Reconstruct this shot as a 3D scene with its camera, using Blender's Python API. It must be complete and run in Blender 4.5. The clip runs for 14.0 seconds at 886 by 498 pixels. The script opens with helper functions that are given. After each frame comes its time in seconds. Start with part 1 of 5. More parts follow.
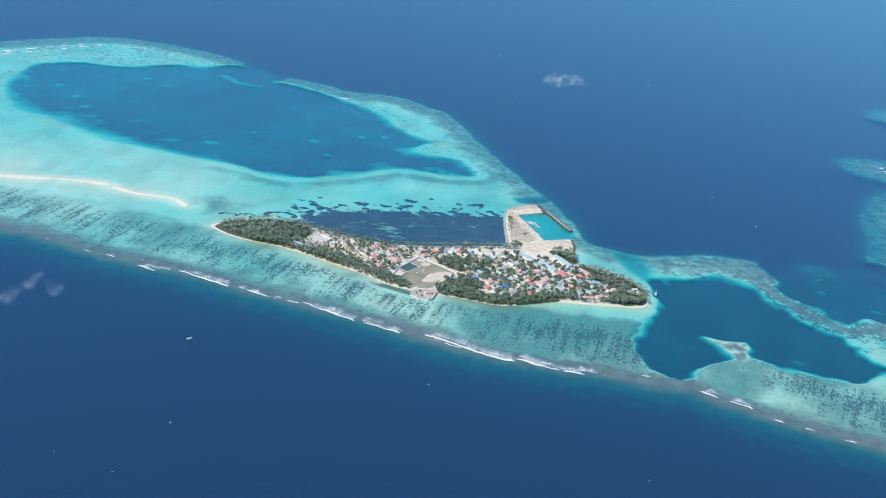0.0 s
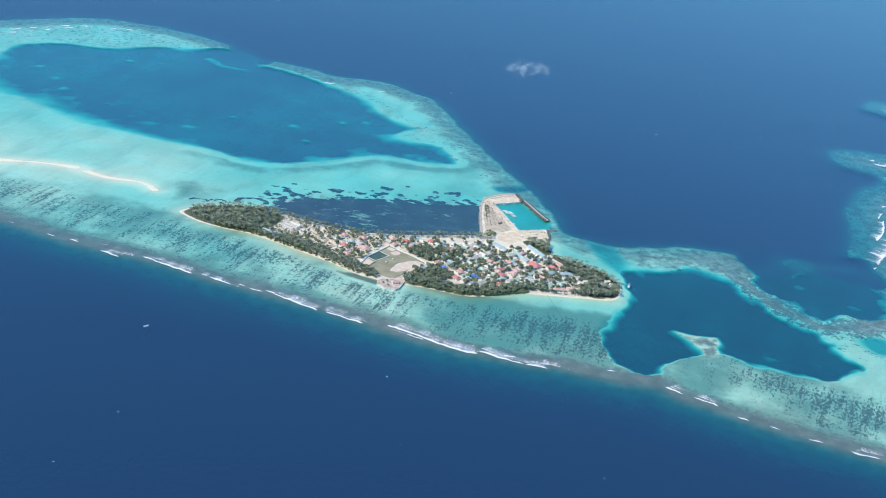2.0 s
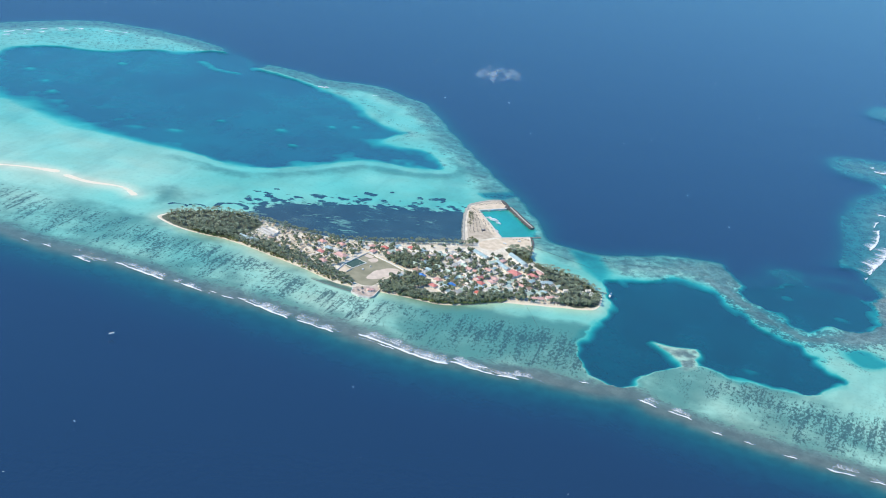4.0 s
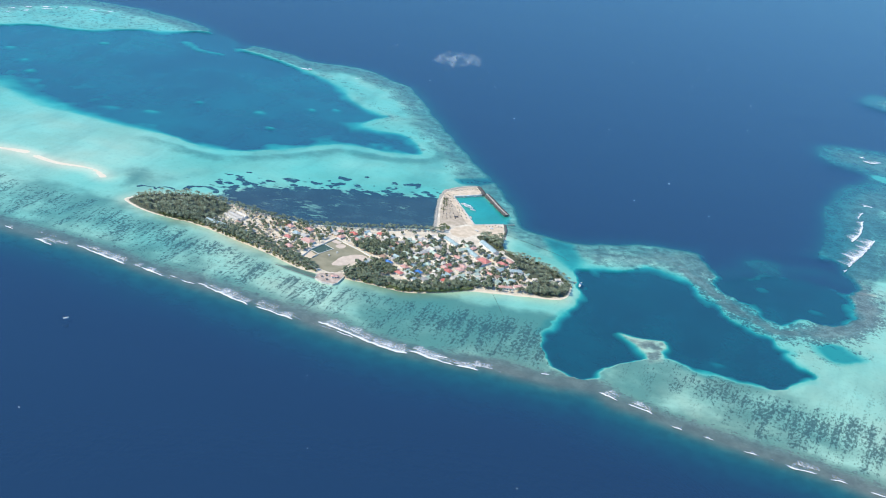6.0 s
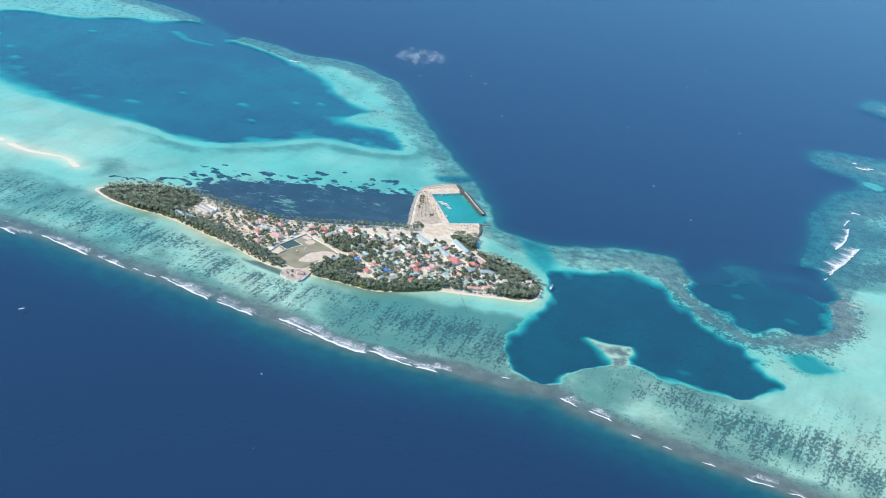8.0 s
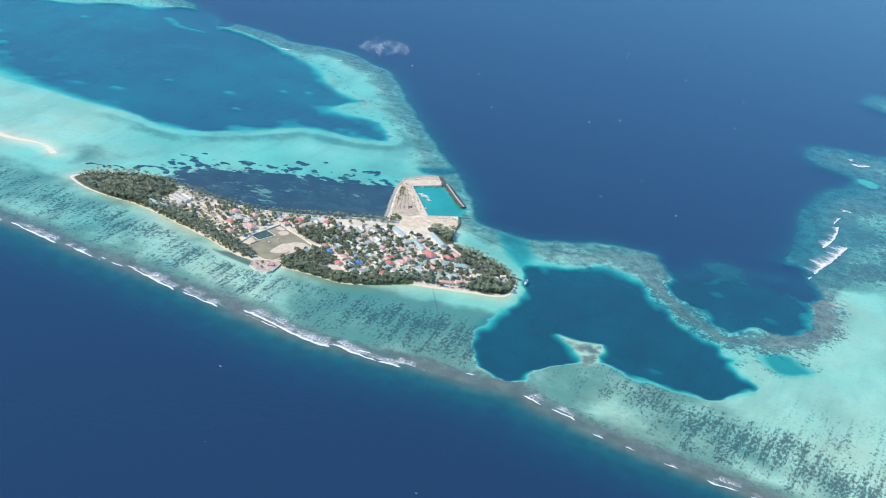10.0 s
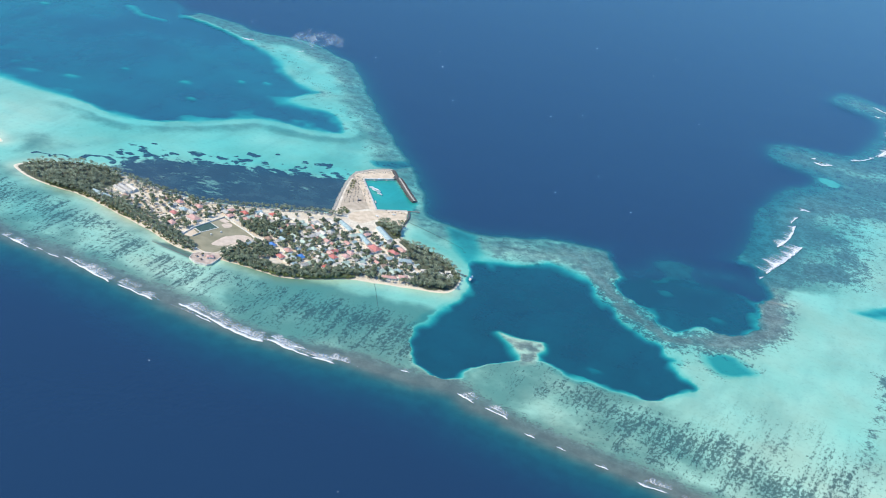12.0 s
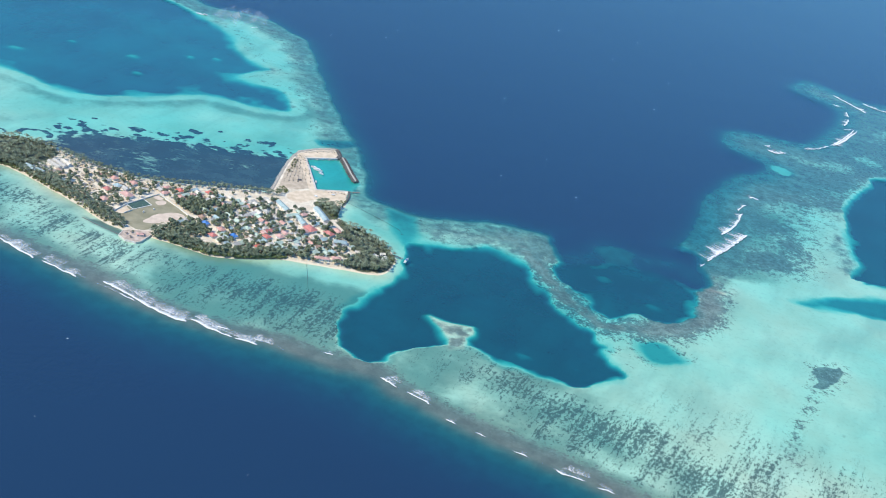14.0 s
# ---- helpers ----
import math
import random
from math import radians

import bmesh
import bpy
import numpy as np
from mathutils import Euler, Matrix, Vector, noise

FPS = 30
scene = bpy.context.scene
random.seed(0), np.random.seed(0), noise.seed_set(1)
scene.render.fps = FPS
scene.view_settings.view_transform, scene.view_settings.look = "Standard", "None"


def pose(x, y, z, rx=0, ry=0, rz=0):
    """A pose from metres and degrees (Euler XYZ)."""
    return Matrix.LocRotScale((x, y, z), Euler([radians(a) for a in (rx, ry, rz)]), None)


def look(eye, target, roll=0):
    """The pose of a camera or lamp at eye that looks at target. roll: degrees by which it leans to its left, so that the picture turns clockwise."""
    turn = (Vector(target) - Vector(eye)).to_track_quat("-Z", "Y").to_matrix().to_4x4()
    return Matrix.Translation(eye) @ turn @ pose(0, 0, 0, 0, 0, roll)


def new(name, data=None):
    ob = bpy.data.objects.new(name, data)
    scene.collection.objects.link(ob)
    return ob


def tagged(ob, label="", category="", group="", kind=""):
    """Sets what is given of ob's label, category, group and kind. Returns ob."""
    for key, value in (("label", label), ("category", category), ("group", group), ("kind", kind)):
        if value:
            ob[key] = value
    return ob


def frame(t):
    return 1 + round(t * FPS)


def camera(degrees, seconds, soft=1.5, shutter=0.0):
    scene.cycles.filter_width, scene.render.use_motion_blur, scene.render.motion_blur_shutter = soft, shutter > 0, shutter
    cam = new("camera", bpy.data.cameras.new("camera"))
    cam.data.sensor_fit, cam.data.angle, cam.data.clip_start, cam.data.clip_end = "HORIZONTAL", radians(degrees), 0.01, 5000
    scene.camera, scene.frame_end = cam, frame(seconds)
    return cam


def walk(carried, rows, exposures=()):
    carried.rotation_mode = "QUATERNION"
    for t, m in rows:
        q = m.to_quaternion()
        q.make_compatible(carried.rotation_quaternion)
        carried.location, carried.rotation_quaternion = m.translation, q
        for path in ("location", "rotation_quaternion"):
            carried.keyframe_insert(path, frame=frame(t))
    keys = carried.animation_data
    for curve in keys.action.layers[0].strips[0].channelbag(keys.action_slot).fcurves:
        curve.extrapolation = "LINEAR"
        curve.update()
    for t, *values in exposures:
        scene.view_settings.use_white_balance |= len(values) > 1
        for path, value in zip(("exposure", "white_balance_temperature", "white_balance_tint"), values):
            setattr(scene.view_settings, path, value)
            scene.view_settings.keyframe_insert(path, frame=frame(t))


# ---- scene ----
cam = camera(40.5, 14.0, soft=1.0)
PATH = [
    (0, (-7.181, -2.216, 707.267), (-7.0703, -0.3719, 706.5012), 7.34),
    (0.5, (8.885, 4.051, 708.458), (8.9967, 5.8915, 707.6824), 7.59),
    (1, (24.977, 10.421, 709.674), (25.0853, 12.2578, 708.8910), 7.79),
    (1.5, (41.094, 16.880, 710.916), (41.1942, 18.7146, 710.1271), 7.84),
    (2, (57.236, 23.417, 712.188), (57.3262, 25.2508, 711.3954), 7.87),
    (2.5, (73.404, 30.020, 713.490), (73.4841, 31.8544, 712.6977), 7.92),
    (3, (89.597, 36.677, 714.825), (89.6668, 38.5130, 714.0351), 7.88),
    (5.5, (170.932, 70.362, 722.070), (170.9625, 72.1880, 721.2547), 7.97),
    (6, (187.272, 77.096, 723.647), (187.3023, 78.9171, 722.8217), 8.25),
    (6.5, (203.636, 83.801, 725.272), (203.6662, 85.6188, 724.4397), 8.53),
    (7, (220.024, 90.465, 726.947), (220.0506, 92.2819, 726.1116), 8.86),
    (7.5, (236.436, 97.076, 728.673), (236.4526, 98.8932, 727.8369), 9.11),
    (8, (252.871, 103.624, 730.453), (252.8732, 105.4392, 729.6142), 9.26),
    (10.5, (335.399, 134.979, 740.234), (335.3642, 136.7810, 739.3680), 9.71),
    (11, (351.973, 140.890, 742.381), (351.9443, 142.6915, 741.5122), 9.99),
    (11.5, (368.571, 146.655, 744.596), (368.5457, 148.4549, 743.7254), 10.26),
    (12, (385.190, 152.260, 746.882), (385.1687, 154.0587, 746.0086), 10.56),
    (12.5, (401.832, 157.693, 749.240), (401.8139, 159.4907, 748.3632), 10.88),
    (13, (418.497, 162.944, 751.673), (418.4836, 164.7384, 750.7900), 11.18),
    (13.5, (435.183, 168.000, 754.183), (435.1788, 169.7902, 753.2914), 11.56),
    (14, (451.892, 172.849, 756.771), (451.9001, 174.6348, 755.8709), 12.03),
]
walk(cam, [(t, look(eye, target, roll)) for t, eye, target, roll in PATH],
     [(0, 0.02, 6200, 8), (3, 0.05, 6300, 9), (7.5, 0.08, 6500, 10), (14, 0.08, 6500, 10)])

# ---- world, sun, exposure ----
SUN_ELEV, SUN_AZ = radians(47), radians(244)        # azimuth clockwise from +y
world = bpy.data.worlds.new("world")
scene.world = world
world.use_nodes = True
wn = world.node_tree.nodes
sky = wn.new("ShaderNodeTexSky")
sky.sky_type, sky.sun_disc = "NISHITA", False
sky.sun_elevation, sky.sun_rotation = SUN_ELEV, SUN_AZ
sky.altitude, sky.air_density, sky.dust_density, sky.ozone_density = 700, 1.4, 0.15, 4.0
clear = wn.new("ShaderNodeVectorMath")                # a clear, deep blue tropical sky
clear.operation = "MULTIPLY"
clear.inputs[1].default_value = (0.51, 1.0, 1.39)
world.node_tree.links.new(sky.outputs[0], clear.inputs[0])
world.node_tree.links.new(clear.outputs[0], wn["Background"].inputs[0])
wn["Background"].inputs[1].default_value = 0.14
sun = new("sun", bpy.data.lights.new("sun", "SUN"))
sun.data.energy, sun.data.angle, sun.data.color = 4.6, radians(0.6), (1.0, 0.90, 0.73)
SUN_DIR = Vector((math.sin(SUN_AZ) * math.cos(SUN_ELEV), math.cos(SUN_AZ) * math.cos(SUN_ELEV), math.sin(SUN_ELEV)))
sun.matrix_world = look(SUN_DIR * 1500, (0, 0, 0))


# ---- node helpers ----
class Mat:
    """A small wrapper that builds one procedural material."""

    def __init__(self, name):
        self.m = bpy.data.materials.new(name)
        self.m.use_nodes = True
        self.t = self.m.node_tree
        self.bsdf = self.t.nodes["Principled BSDF"]
        self.out = self.t.nodes["Material Output"]

    def node(self, kind, **props):
        n = self.t.nodes.new("ShaderNode" + kind)
        for k, v in props.items():
            if k == "operation":
                n.operation = v
            elif k == "attribute_name":
                n.attribute_name = v
            elif k == "data_type":
                n.data_type = v
        return n

    def put(self, value, socket):
        if isinstance(value, bpy.types.NodeSocket):
            self.t.links.new(value, socket)
        elif isinstance(value, (tuple, list)):
            socket.default_value = (*value, 1.0) if len(value) == 3 and len(socket.default_value) == 4 else value
        else:
            socket.default_value = value

    def math(self, op, a, b=0.0, clamp=False):
        n = self.node("Math", operation=op)
        n.use_clamp = clamp
        self.put(a, n.inputs[0]), self.put(b, n.inputs[1])
        return n.outputs[0]

    def step(self, value, low, high):
        n = self.node("MapRange")
        n.interpolation_type = "SMOOTHSTEP"
        for i, v in enumerate((value, low, high, 0.0, 1.0)):
            self.put(v, n.inputs[i])
        return n.outputs[0]

    def mix(self, fac, a, b):
        n = self.node("Mix", data_type="RGBA")
        self.put(fac, n.inputs[0]), self.put(a, n.inputs[6]), self.put(b, n.inputs[7])
        return n.outputs[2]

    def attr(self, name, vector=False):
        n = self.node("Attribute", attribute_name=name)
        return n.outputs[1] if vector else n.outputs[2]

    def place(self):
        return self.node("NewGeometry").outputs[0]

    def local(self):
        return self.node("TexCoord").outputs[3]

    def scaled(self, vector, s):
        n = self.node("Mapping")
        self.put(vector, n.inputs[0])
        n.inputs[3].default_value = s if isinstance(s, (tuple, list)) else (s, s, s)
        return n.outputs[0]

    def noise(self, vector, scale, detail=4.0, rough=0.55):
        n = self.node("TexNoise")
        self.put(self.scaled(vector, scale), n.inputs[0])
        n.inputs["Scale"].default_value, n.inputs["Detail"].default_value, n.inputs["Roughness"].default_value = 1.0, detail, rough
        return n.outputs[0]

    def cells(self, vector, scale):
        n = self.node("TexVoronoi")
        self.put(self.scaled(vector, scale), n.inputs[0])
        n.inputs["Scale"].default_value = 1.0
        return n.outputs[0]

    def bump(self, height, strength, distance, normal=None):
        n = self.node("Bump")
        n.inputs["Strength"].default_value, n.inputs["Distance"].default_value = strength, distance
        self.put(height, n.inputs["Height"])
        if normal is not None:
            self.put(normal, n.inputs["Normal"])
        self.put(n.outputs[0], self.bsdf.inputs["Normal"])
        return n.outputs[0]

    def random(self):
        return self.node("ObjectInfo").outputs["Random"]

    def finish(self, color, rough=0.7, metal=0.0, spec=0.3):
        self.put(color, self.bsdf.inputs["Base Color"])
        self.put(rough, self.bsdf.inputs["Roughness"])
        self.bsdf.inputs["Metallic"].default_value = metal
        self.bsdf.inputs["Specular IOR Level"].default_value = spec
        return self.m


def plain(name, color, rough=0.7, metal=0.0, vary=0.25, scale=0.35, fine=3.0, relief=0.0, spec=0.3):
    """A weathered paint, stone or metal: two scales of stain over one colour, and a shift from object to object."""
    m = Mat(name)
    pos = m.place()
    big, small = m.noise(pos, scale), m.noise(pos, fine, 3.0)
    dark = tuple(c * (1 - vary) for c in color)
    light = tuple(min(1.0, c * (1 + 0.5 * vary)) for c in color)
    base = m.mix(m.step(big, 0.3, 0.7), dark, light)
    base = m.mix(m.math("MULTIPLY", m.step(small, 0.45, 0.7), 0.35), base, tuple(c * 0.62 for c in color))
    base = m.mix(m.math("MULTIPLY", m.random(), 0.3), base, tuple(min(1.0, c * 0.72 + 0.1) for c in color))
    if relief:
        m.bump(small, 0.5, relief)
    return m.finish(base, rough, metal, spec)


def corrugated(name, color, rust=0.15, rough=0.62):
    """Painted corrugated roof sheet: ribs down the slope, faded patches and some rust."""
    m = Mat(name)
    pos, own = m.place(), m.local()
    wave = m.node("TexWave")
    m.put(own, wave.inputs[0])
    wave.inputs["Scale"].default_value, wave.inputs["Distortion"].default_value = 1.6, 0.0
    fade = m.noise(pos, 0.22)
    base = m.mix(m.step(fade, 0.3, 0.72), tuple(c * 0.72 for c in color), tuple(min(1.0, c * 1.12 + 0.04) for c in color))
    sheet = m.noise(m.scaled(own, (1.1, 0.16, 1.0)), 1.0, 1.0)
    base = m.mix(m.math("MULTIPLY", m.step(sheet, 0.42, 0.62), 0.4), base, tuple(c * 0.6 for c in color))
    base = m.mix(m.math("MULTIPLY", m.random(), 0.45), base, tuple(0.5 * c + 0.22 for c in color))
    spots = m.step(m.noise(pos, 0.9, 5.0), 0.58, 0.75)
    base = m.mix(m.math("MULTIPLY", spots, rust), base, (0.20, 0.11, 0.06))
    m.bump(wave.outputs[1], 0.35, 0.05)
    return m.finish(base, rough, 0.0, 0.15)


# ---- the sea, the reefs and the sand: one material from the water's depth ----
def lagoon_material():
    m = Mat("sea_and_reef")
    pos = m.place()
    depth, coral, grass, mottle = m.attr("depth"), m.attr("coral"), m.attr("grass"), m.attr("mottle")
    silt, land, uv = m.attr("silt"), m.attr("land"), m.attr("reef_uv", True)
    # the bottom: pale coral sand with ripples of weed and rubble
    soft = m.noise(pos, 0.011, 5.0)
    soft_streaks = m.noise(m.scaled(uv, (0.02, 0.006, 1.0)), 1.0, 4.0)
    sand = m.mix(m.step(soft, 0.3, 0.7), (0.67, 0.61, 0.40), (0.81, 0.76, 0.52))
    sand = m.mix(m.math("MULTIPLY", m.step(soft_streaks, 0.46, 0.7), 0.38), sand, (0.37, 0.38, 0.27))
    fine = m.noise(pos, 0.16, 5.0, 0.65)
    sand = m.mix(m.math("MULTIPLY", m.step(fine, 0.5, 0.72), 0.22), sand, (0.33, 0.34, 0.26))
    # weed and silt veils
    veil = m.step(m.math("ADD", silt, m.math("MULTIPLY", m.math("SUBTRACT", m.noise(pos, 0.02, 5.0), 0.5), 0.9)), 0.3, 0.8)
    bottom = m.mix(m.math("MULTIPLY", veil, 0.82), sand, (0.175, 0.235, 0.155))
    # rubble and coral heads on the reef flats, without direction
    rubble = m.math("ADD", m.math("MULTIPLY", m.noise(pos, 0.085, 5.0, 0.66), 0.6), m.math("MULTIPLY", m.noise(pos, 0.32, 4.0, 0.6), 0.4))
    heads = m.step(m.math("ADD", rubble, m.math("MULTIPLY", mottle, 0.30)), 0.60, 0.71)
    heads = m.math("MULTIPLY", heads, m.step(mottle, 0.03, 0.2))
    brown = m.mix(m.step(m.noise(pos, 0.12, 5.0, 0.7), 0.35, 0.65), (0.13, 0.115, 0.085), (0.27, 0.235, 0.18))
    bottom = m.mix(m.math("MULTIPLY", heads, 0.9), bottom, brown)
    # coral spurs and heads that run from the surf towards the sand
    rays = m.noise(m.scaled(uv, (0.085, 0.009, 1.0)), 1.0, 4.0, 0.6)
    spur = m.noise(m.scaled(uv, (0.30, 0.15, 1.0)), 1.0, 3.0, 0.55)
    speck = m.noise(m.scaled(uv, (0.75, 0.46, 1.0)), 1.0, 2.0, 0.5)
    patch = m.noise(m.scaled(uv, (0.016, 0.022, 1.0)), 1.0, 4.0)
    grown = m.math("ADD", m.math("MULTIPLY", spur, 0.62), m.math("MULTIPLY", speck, 0.38))
    grown = m.math("ADD", grown, m.math("MULTIPLY", m.math("SUBTRACT", rays, 0.5), 0.58))
    strength = m.math("ADD", m.math("MULTIPLY", coral, 0.13), m.math("MULTIPLY", m.math("SUBTRACT", patch, 0.5), 0.16))
    spurs = m.math("MULTIPLY", m.step(m.math("ADD", grown, strength), 0.565, 0.665), m.step(coral, 0.02, 0.3))
    bottom = m.mix(m.math("MULTIPLY", m.math("MULTIPLY", m.step(rays, 0.45, 0.7), m.step(coral, 0.0, 0.5)), 0.5), bottom, (0.30, 0.32, 0.23))
    bottom = m.mix(m.math("MULTIPLY", spurs, 0.84), bottom, (0.080, 0.096, 0.068))
    # grey coral rubble along the rims and ridges, with pale flecks
    grit = m.math("ADD", m.math("MULTIPLY", m.noise(pos, 0.22, 5.0, 0.7), 0.45), m.math("MULTIPLY", m.noise(pos, 0.045, 4.0, 0.6), 0.55))
    stony = m.mix(m.step(grit, 0.40, 0.62), (0.125, 0.130, 0.098), (0.275, 0.285, 0.215))
    stony = m.mix(m.math("MULTIPLY", m.step(m.noise(pos, 0.31, 4.0, 0.7), 0.60, 0.70), 0.55), stony, (0.52, 0.48, 0.38))
    laid = m.step(m.math("ADD", m.attr("rubble"), m.math("MULTIPLY", m.math("SUBTRACT", m.noise(pos, 0.055, 6.0, 0.72), 0.5), 2.0)), 0.18, 0.80)
    bottom = m.mix(m.math("MULTIPLY", laid, 0.93), bottom, stony)
    # dark seagrass meadow with ragged islands along its rim
    wide, ragged = m.noise(pos, 0.07, 5.0, 0.62), m.cells(pos, (0.06, 0.085, 1.0))
    weed = m.math("ADD", grass, m.math("ADD", m.math("MULTIPLY", m.math("SUBTRACT", wide, 0.5), 1.55), m.math("MULTIPLY", m.math("SUBTRACT", 0.45, ragged), 0.4)))
    meadow = m.math("MULTIPLY", m.step(weed, 0.38, 0.64), m.step(grass, 0.05, 0.2))
    weed_tone = m.mix(m.step(m.noise(pos, 0.03, 6.0, 0.65), 0.42, 0.66), (0.022, 0.026, 0.036), (0.058, 0.062, 0.066))
    wisp = m.math("MULTIPLY", m.step(m.noise(m.scaled(pos, (0.05, 0.10, 1.0)), 1.0, 7.0, 0.74), 0.53, 0.64), m.step(m.noise(pos, 0.014, 3.0), 0.46, 0.62))
    meadow = m.math("MULTIPLY", meadow, m.math("SUBTRACT", 0.95, m.math("MULTIPLY", wisp, 0.5)))
    bottom = m.mix(meadow, bottom, weed_tone)
    # the reef's outer face: weedy coral rock that falls away into the blue
    face = m.mix(m.step(m.noise(pos, 0.05, 5.0), 0.35, 0.65), (0.145, 0.135, 0.10), (0.19, 0.175, 0.13))
    bottom = m.mix(m.attr("face"), bottom, face)
    # the water over it takes away red first, then green, and scatters blue
    below = m.math("MAXIMUM", m.math("ADD", depth, m.math("MULTIPLY", m.math("SUBTRACT", soft, 0.5), 0.9)), 0.0)
    parts = m.node("SeparateColor")
    m.put(bottom, parts.inputs[0])
    joined = m.node("CombineColor")
    murk = m.attr("murk")                                             # the closed lagoons hold greener, darker water
    for i, (fade, deep, closed) in enumerate(((0.50, 0.010, 0.004), (0.108, 0.031, 0.009), (0.087, 0.067, 0.025))):
        left = m.math("POWER", 2.71828, m.math("MULTIPLY", below, -fade))
        gone = m.math("SUBTRACT", 1.0, m.math("POWER", 2.71828, m.math("MULTIPLY", below, -0.11)))
        m.put(m.math("ADD", m.math("MULTIPLY", parts.outputs[i], left), m.math("MULTIPLY", gone, m.math("ADD", deep, m.math("MULTIPLY", murk, closed - deep)))), joined.inputs[i])
    water = joined.outputs[0]
    # dry ground above the waterline
    g1, g2 = m.noise(pos, 0.06, 5.0), m.noise(pos, 0.5, 4.0)
    ground = m.mix(m.step(g1, 0.35, 0.65), (0.66, 0.56, 0.41), (0.82, 0.73, 0.57))
    ground = m.mix(m.math("MULTIPLY", m.step(g2, 0.45, 0.7), 0.45), ground, (0.30, 0.26, 0.18))
    # undergrowth, coloured darker so that it also stands in for shade under palms
    green = m.step(m.math("ADD", m.attr("green"), m.math("MULTIPLY", m.math("SUBTRACT", m.noise(pos, 0.12, 5.0), 0.5), 1.1)), 0.35, 0.7)
    ground = m.mix(green, ground, m.mix(m.step(g2, 0.4, 0.65), (0.050, 0.066, 0.036), (0.12, 0.135, 0.070)))
    wet = m.mix(m.step(land, 0.05, 0.7), (0.76, 0.66, 0.48), ground)
    shore = m.step(land, -0.12, 0.06)
    color = m.mix(shore, water, wet)
    # a level surface with small waves, smooth only where there is water
    up = m.node("CombineXYZ")
    up.inputs[2].default_value = 1.0
    waves = m.math("ADD", m.noise(m.scaled(pos, (0.10, 0.05, 0.1)), 1.0, 6.0, 0.65), m.math("MULTIPLY", m.noise(m.scaled(pos, (0.004, 0.011, 0.1)), 1.0, 4.0), 2.0))
    m.bump(waves, 0.22, 1.2, up.outputs[0])
    rough = m.math("ADD", 0.24, m.math("MULTIPLY", shore, 0.6))
    m.bsdf.inputs["IOR"].default_value = 1.44
    return m.finish(color, rough, 0.0, 0.98)


SEA = lagoon_material()


# ---- the plan ----
def points(text):
    """Pairs of metres from "x,y x,y"."""
    return np.array([[float(v) for v in pair.split(",")] for pair in text.split()])


def smooth(pts, closed=True, steps=5):
    """A curve that glides through the points."""
    n, out = len(pts), []
    for i in range(n if closed else n - 1):
        idx = [(i + k) % n if closed else min(max(i + k, 0), n - 1) for k in (-1, 0, 1, 2)]
        a, b, c, d = pts[idx]
        for s in np.arange(steps) / steps:
            out.append(0.5 * (2 * b + (c - a) * s + (2 * a - 5 * b + 4 * c - d) * s * s + (3 * b - a - 3 * c + d) * s**3))
    if not closed:
        out.append(pts[-1])
    return np.array(out)


CREST = points("-1250,1900 -1000,1790 -700,1660 -546,1604 -497,1596 -406,1560 -313,1531 -247,1513 -181,1485 -109,1461 -16,1430 60,1398 148,1364 213,1352 "
               "270,1346 320,1340 369,1330 411,1326 431,1309 480,1281 533,1257 596,1235 633,1223 675,1203 790,1150 950,1075 1250,960 1700,900")
NORTH = points("-1400,2150 -1150,2420 -876,2617 -777,2700 -665,2763 -534,2759 -422,2719 -337,2663 -280,2600 -176,2571 -98,2529 0,2533 74,2474 "
               "116,2431 169,2274 220,2137 256,2037 285,1968 313,1879 330,1800 362,1775 407,1758 469,1770 540,1791 602,1787 646,1762")
SECOND = points("696,1772 749,1783 794,1768 808,1810 816,1845 846,1940 863,2014 892,2099 943,2189 992,2239 1017,2277 1012,2302 983,2322 953,2346 945,2393 965,2445 "
                "1025,2461 1082,2459 1129,2468 1200,2590 1242,2694 1234,2755 1200,2779 1167,2808 1163,2845 1198,2909 1238,2906 1295,2858 1341,2833 1378,2844 1550,2860 1900,2700 2300,1800")
ISLAND = points("-264,1693 -228,1664 -182,1647 -148,1640 -102,1617 -61,1594 -28,1574 -6,1559 18,1543 50,1534 81,1530 119,1524 166,1514 211,1525 "
                "256,1544 294,1547 333,1550 379,1555 397,1574 404,1607 398,1625 375,1660 345,1681 318,1694 306,1712 305,1770 220,1770 200,1742 175,1738 125,1724 60,1707 10,1702 -33,1710 "
                "-78,1724 -133,1745 -176,1748 -223,1734 -248,1717")
HARBOUR = points("202,1725 199,1765 200,1822 201,1867 209,1901 236,1926 260,1937 268,1917 268,1903 222,1881 258,1775 303,1792 306,1762 300,1710 240,1690")
BASIN = points("222,1881 268,1905 296,1856 316,1830 312,1795 303,1792 258,1775")
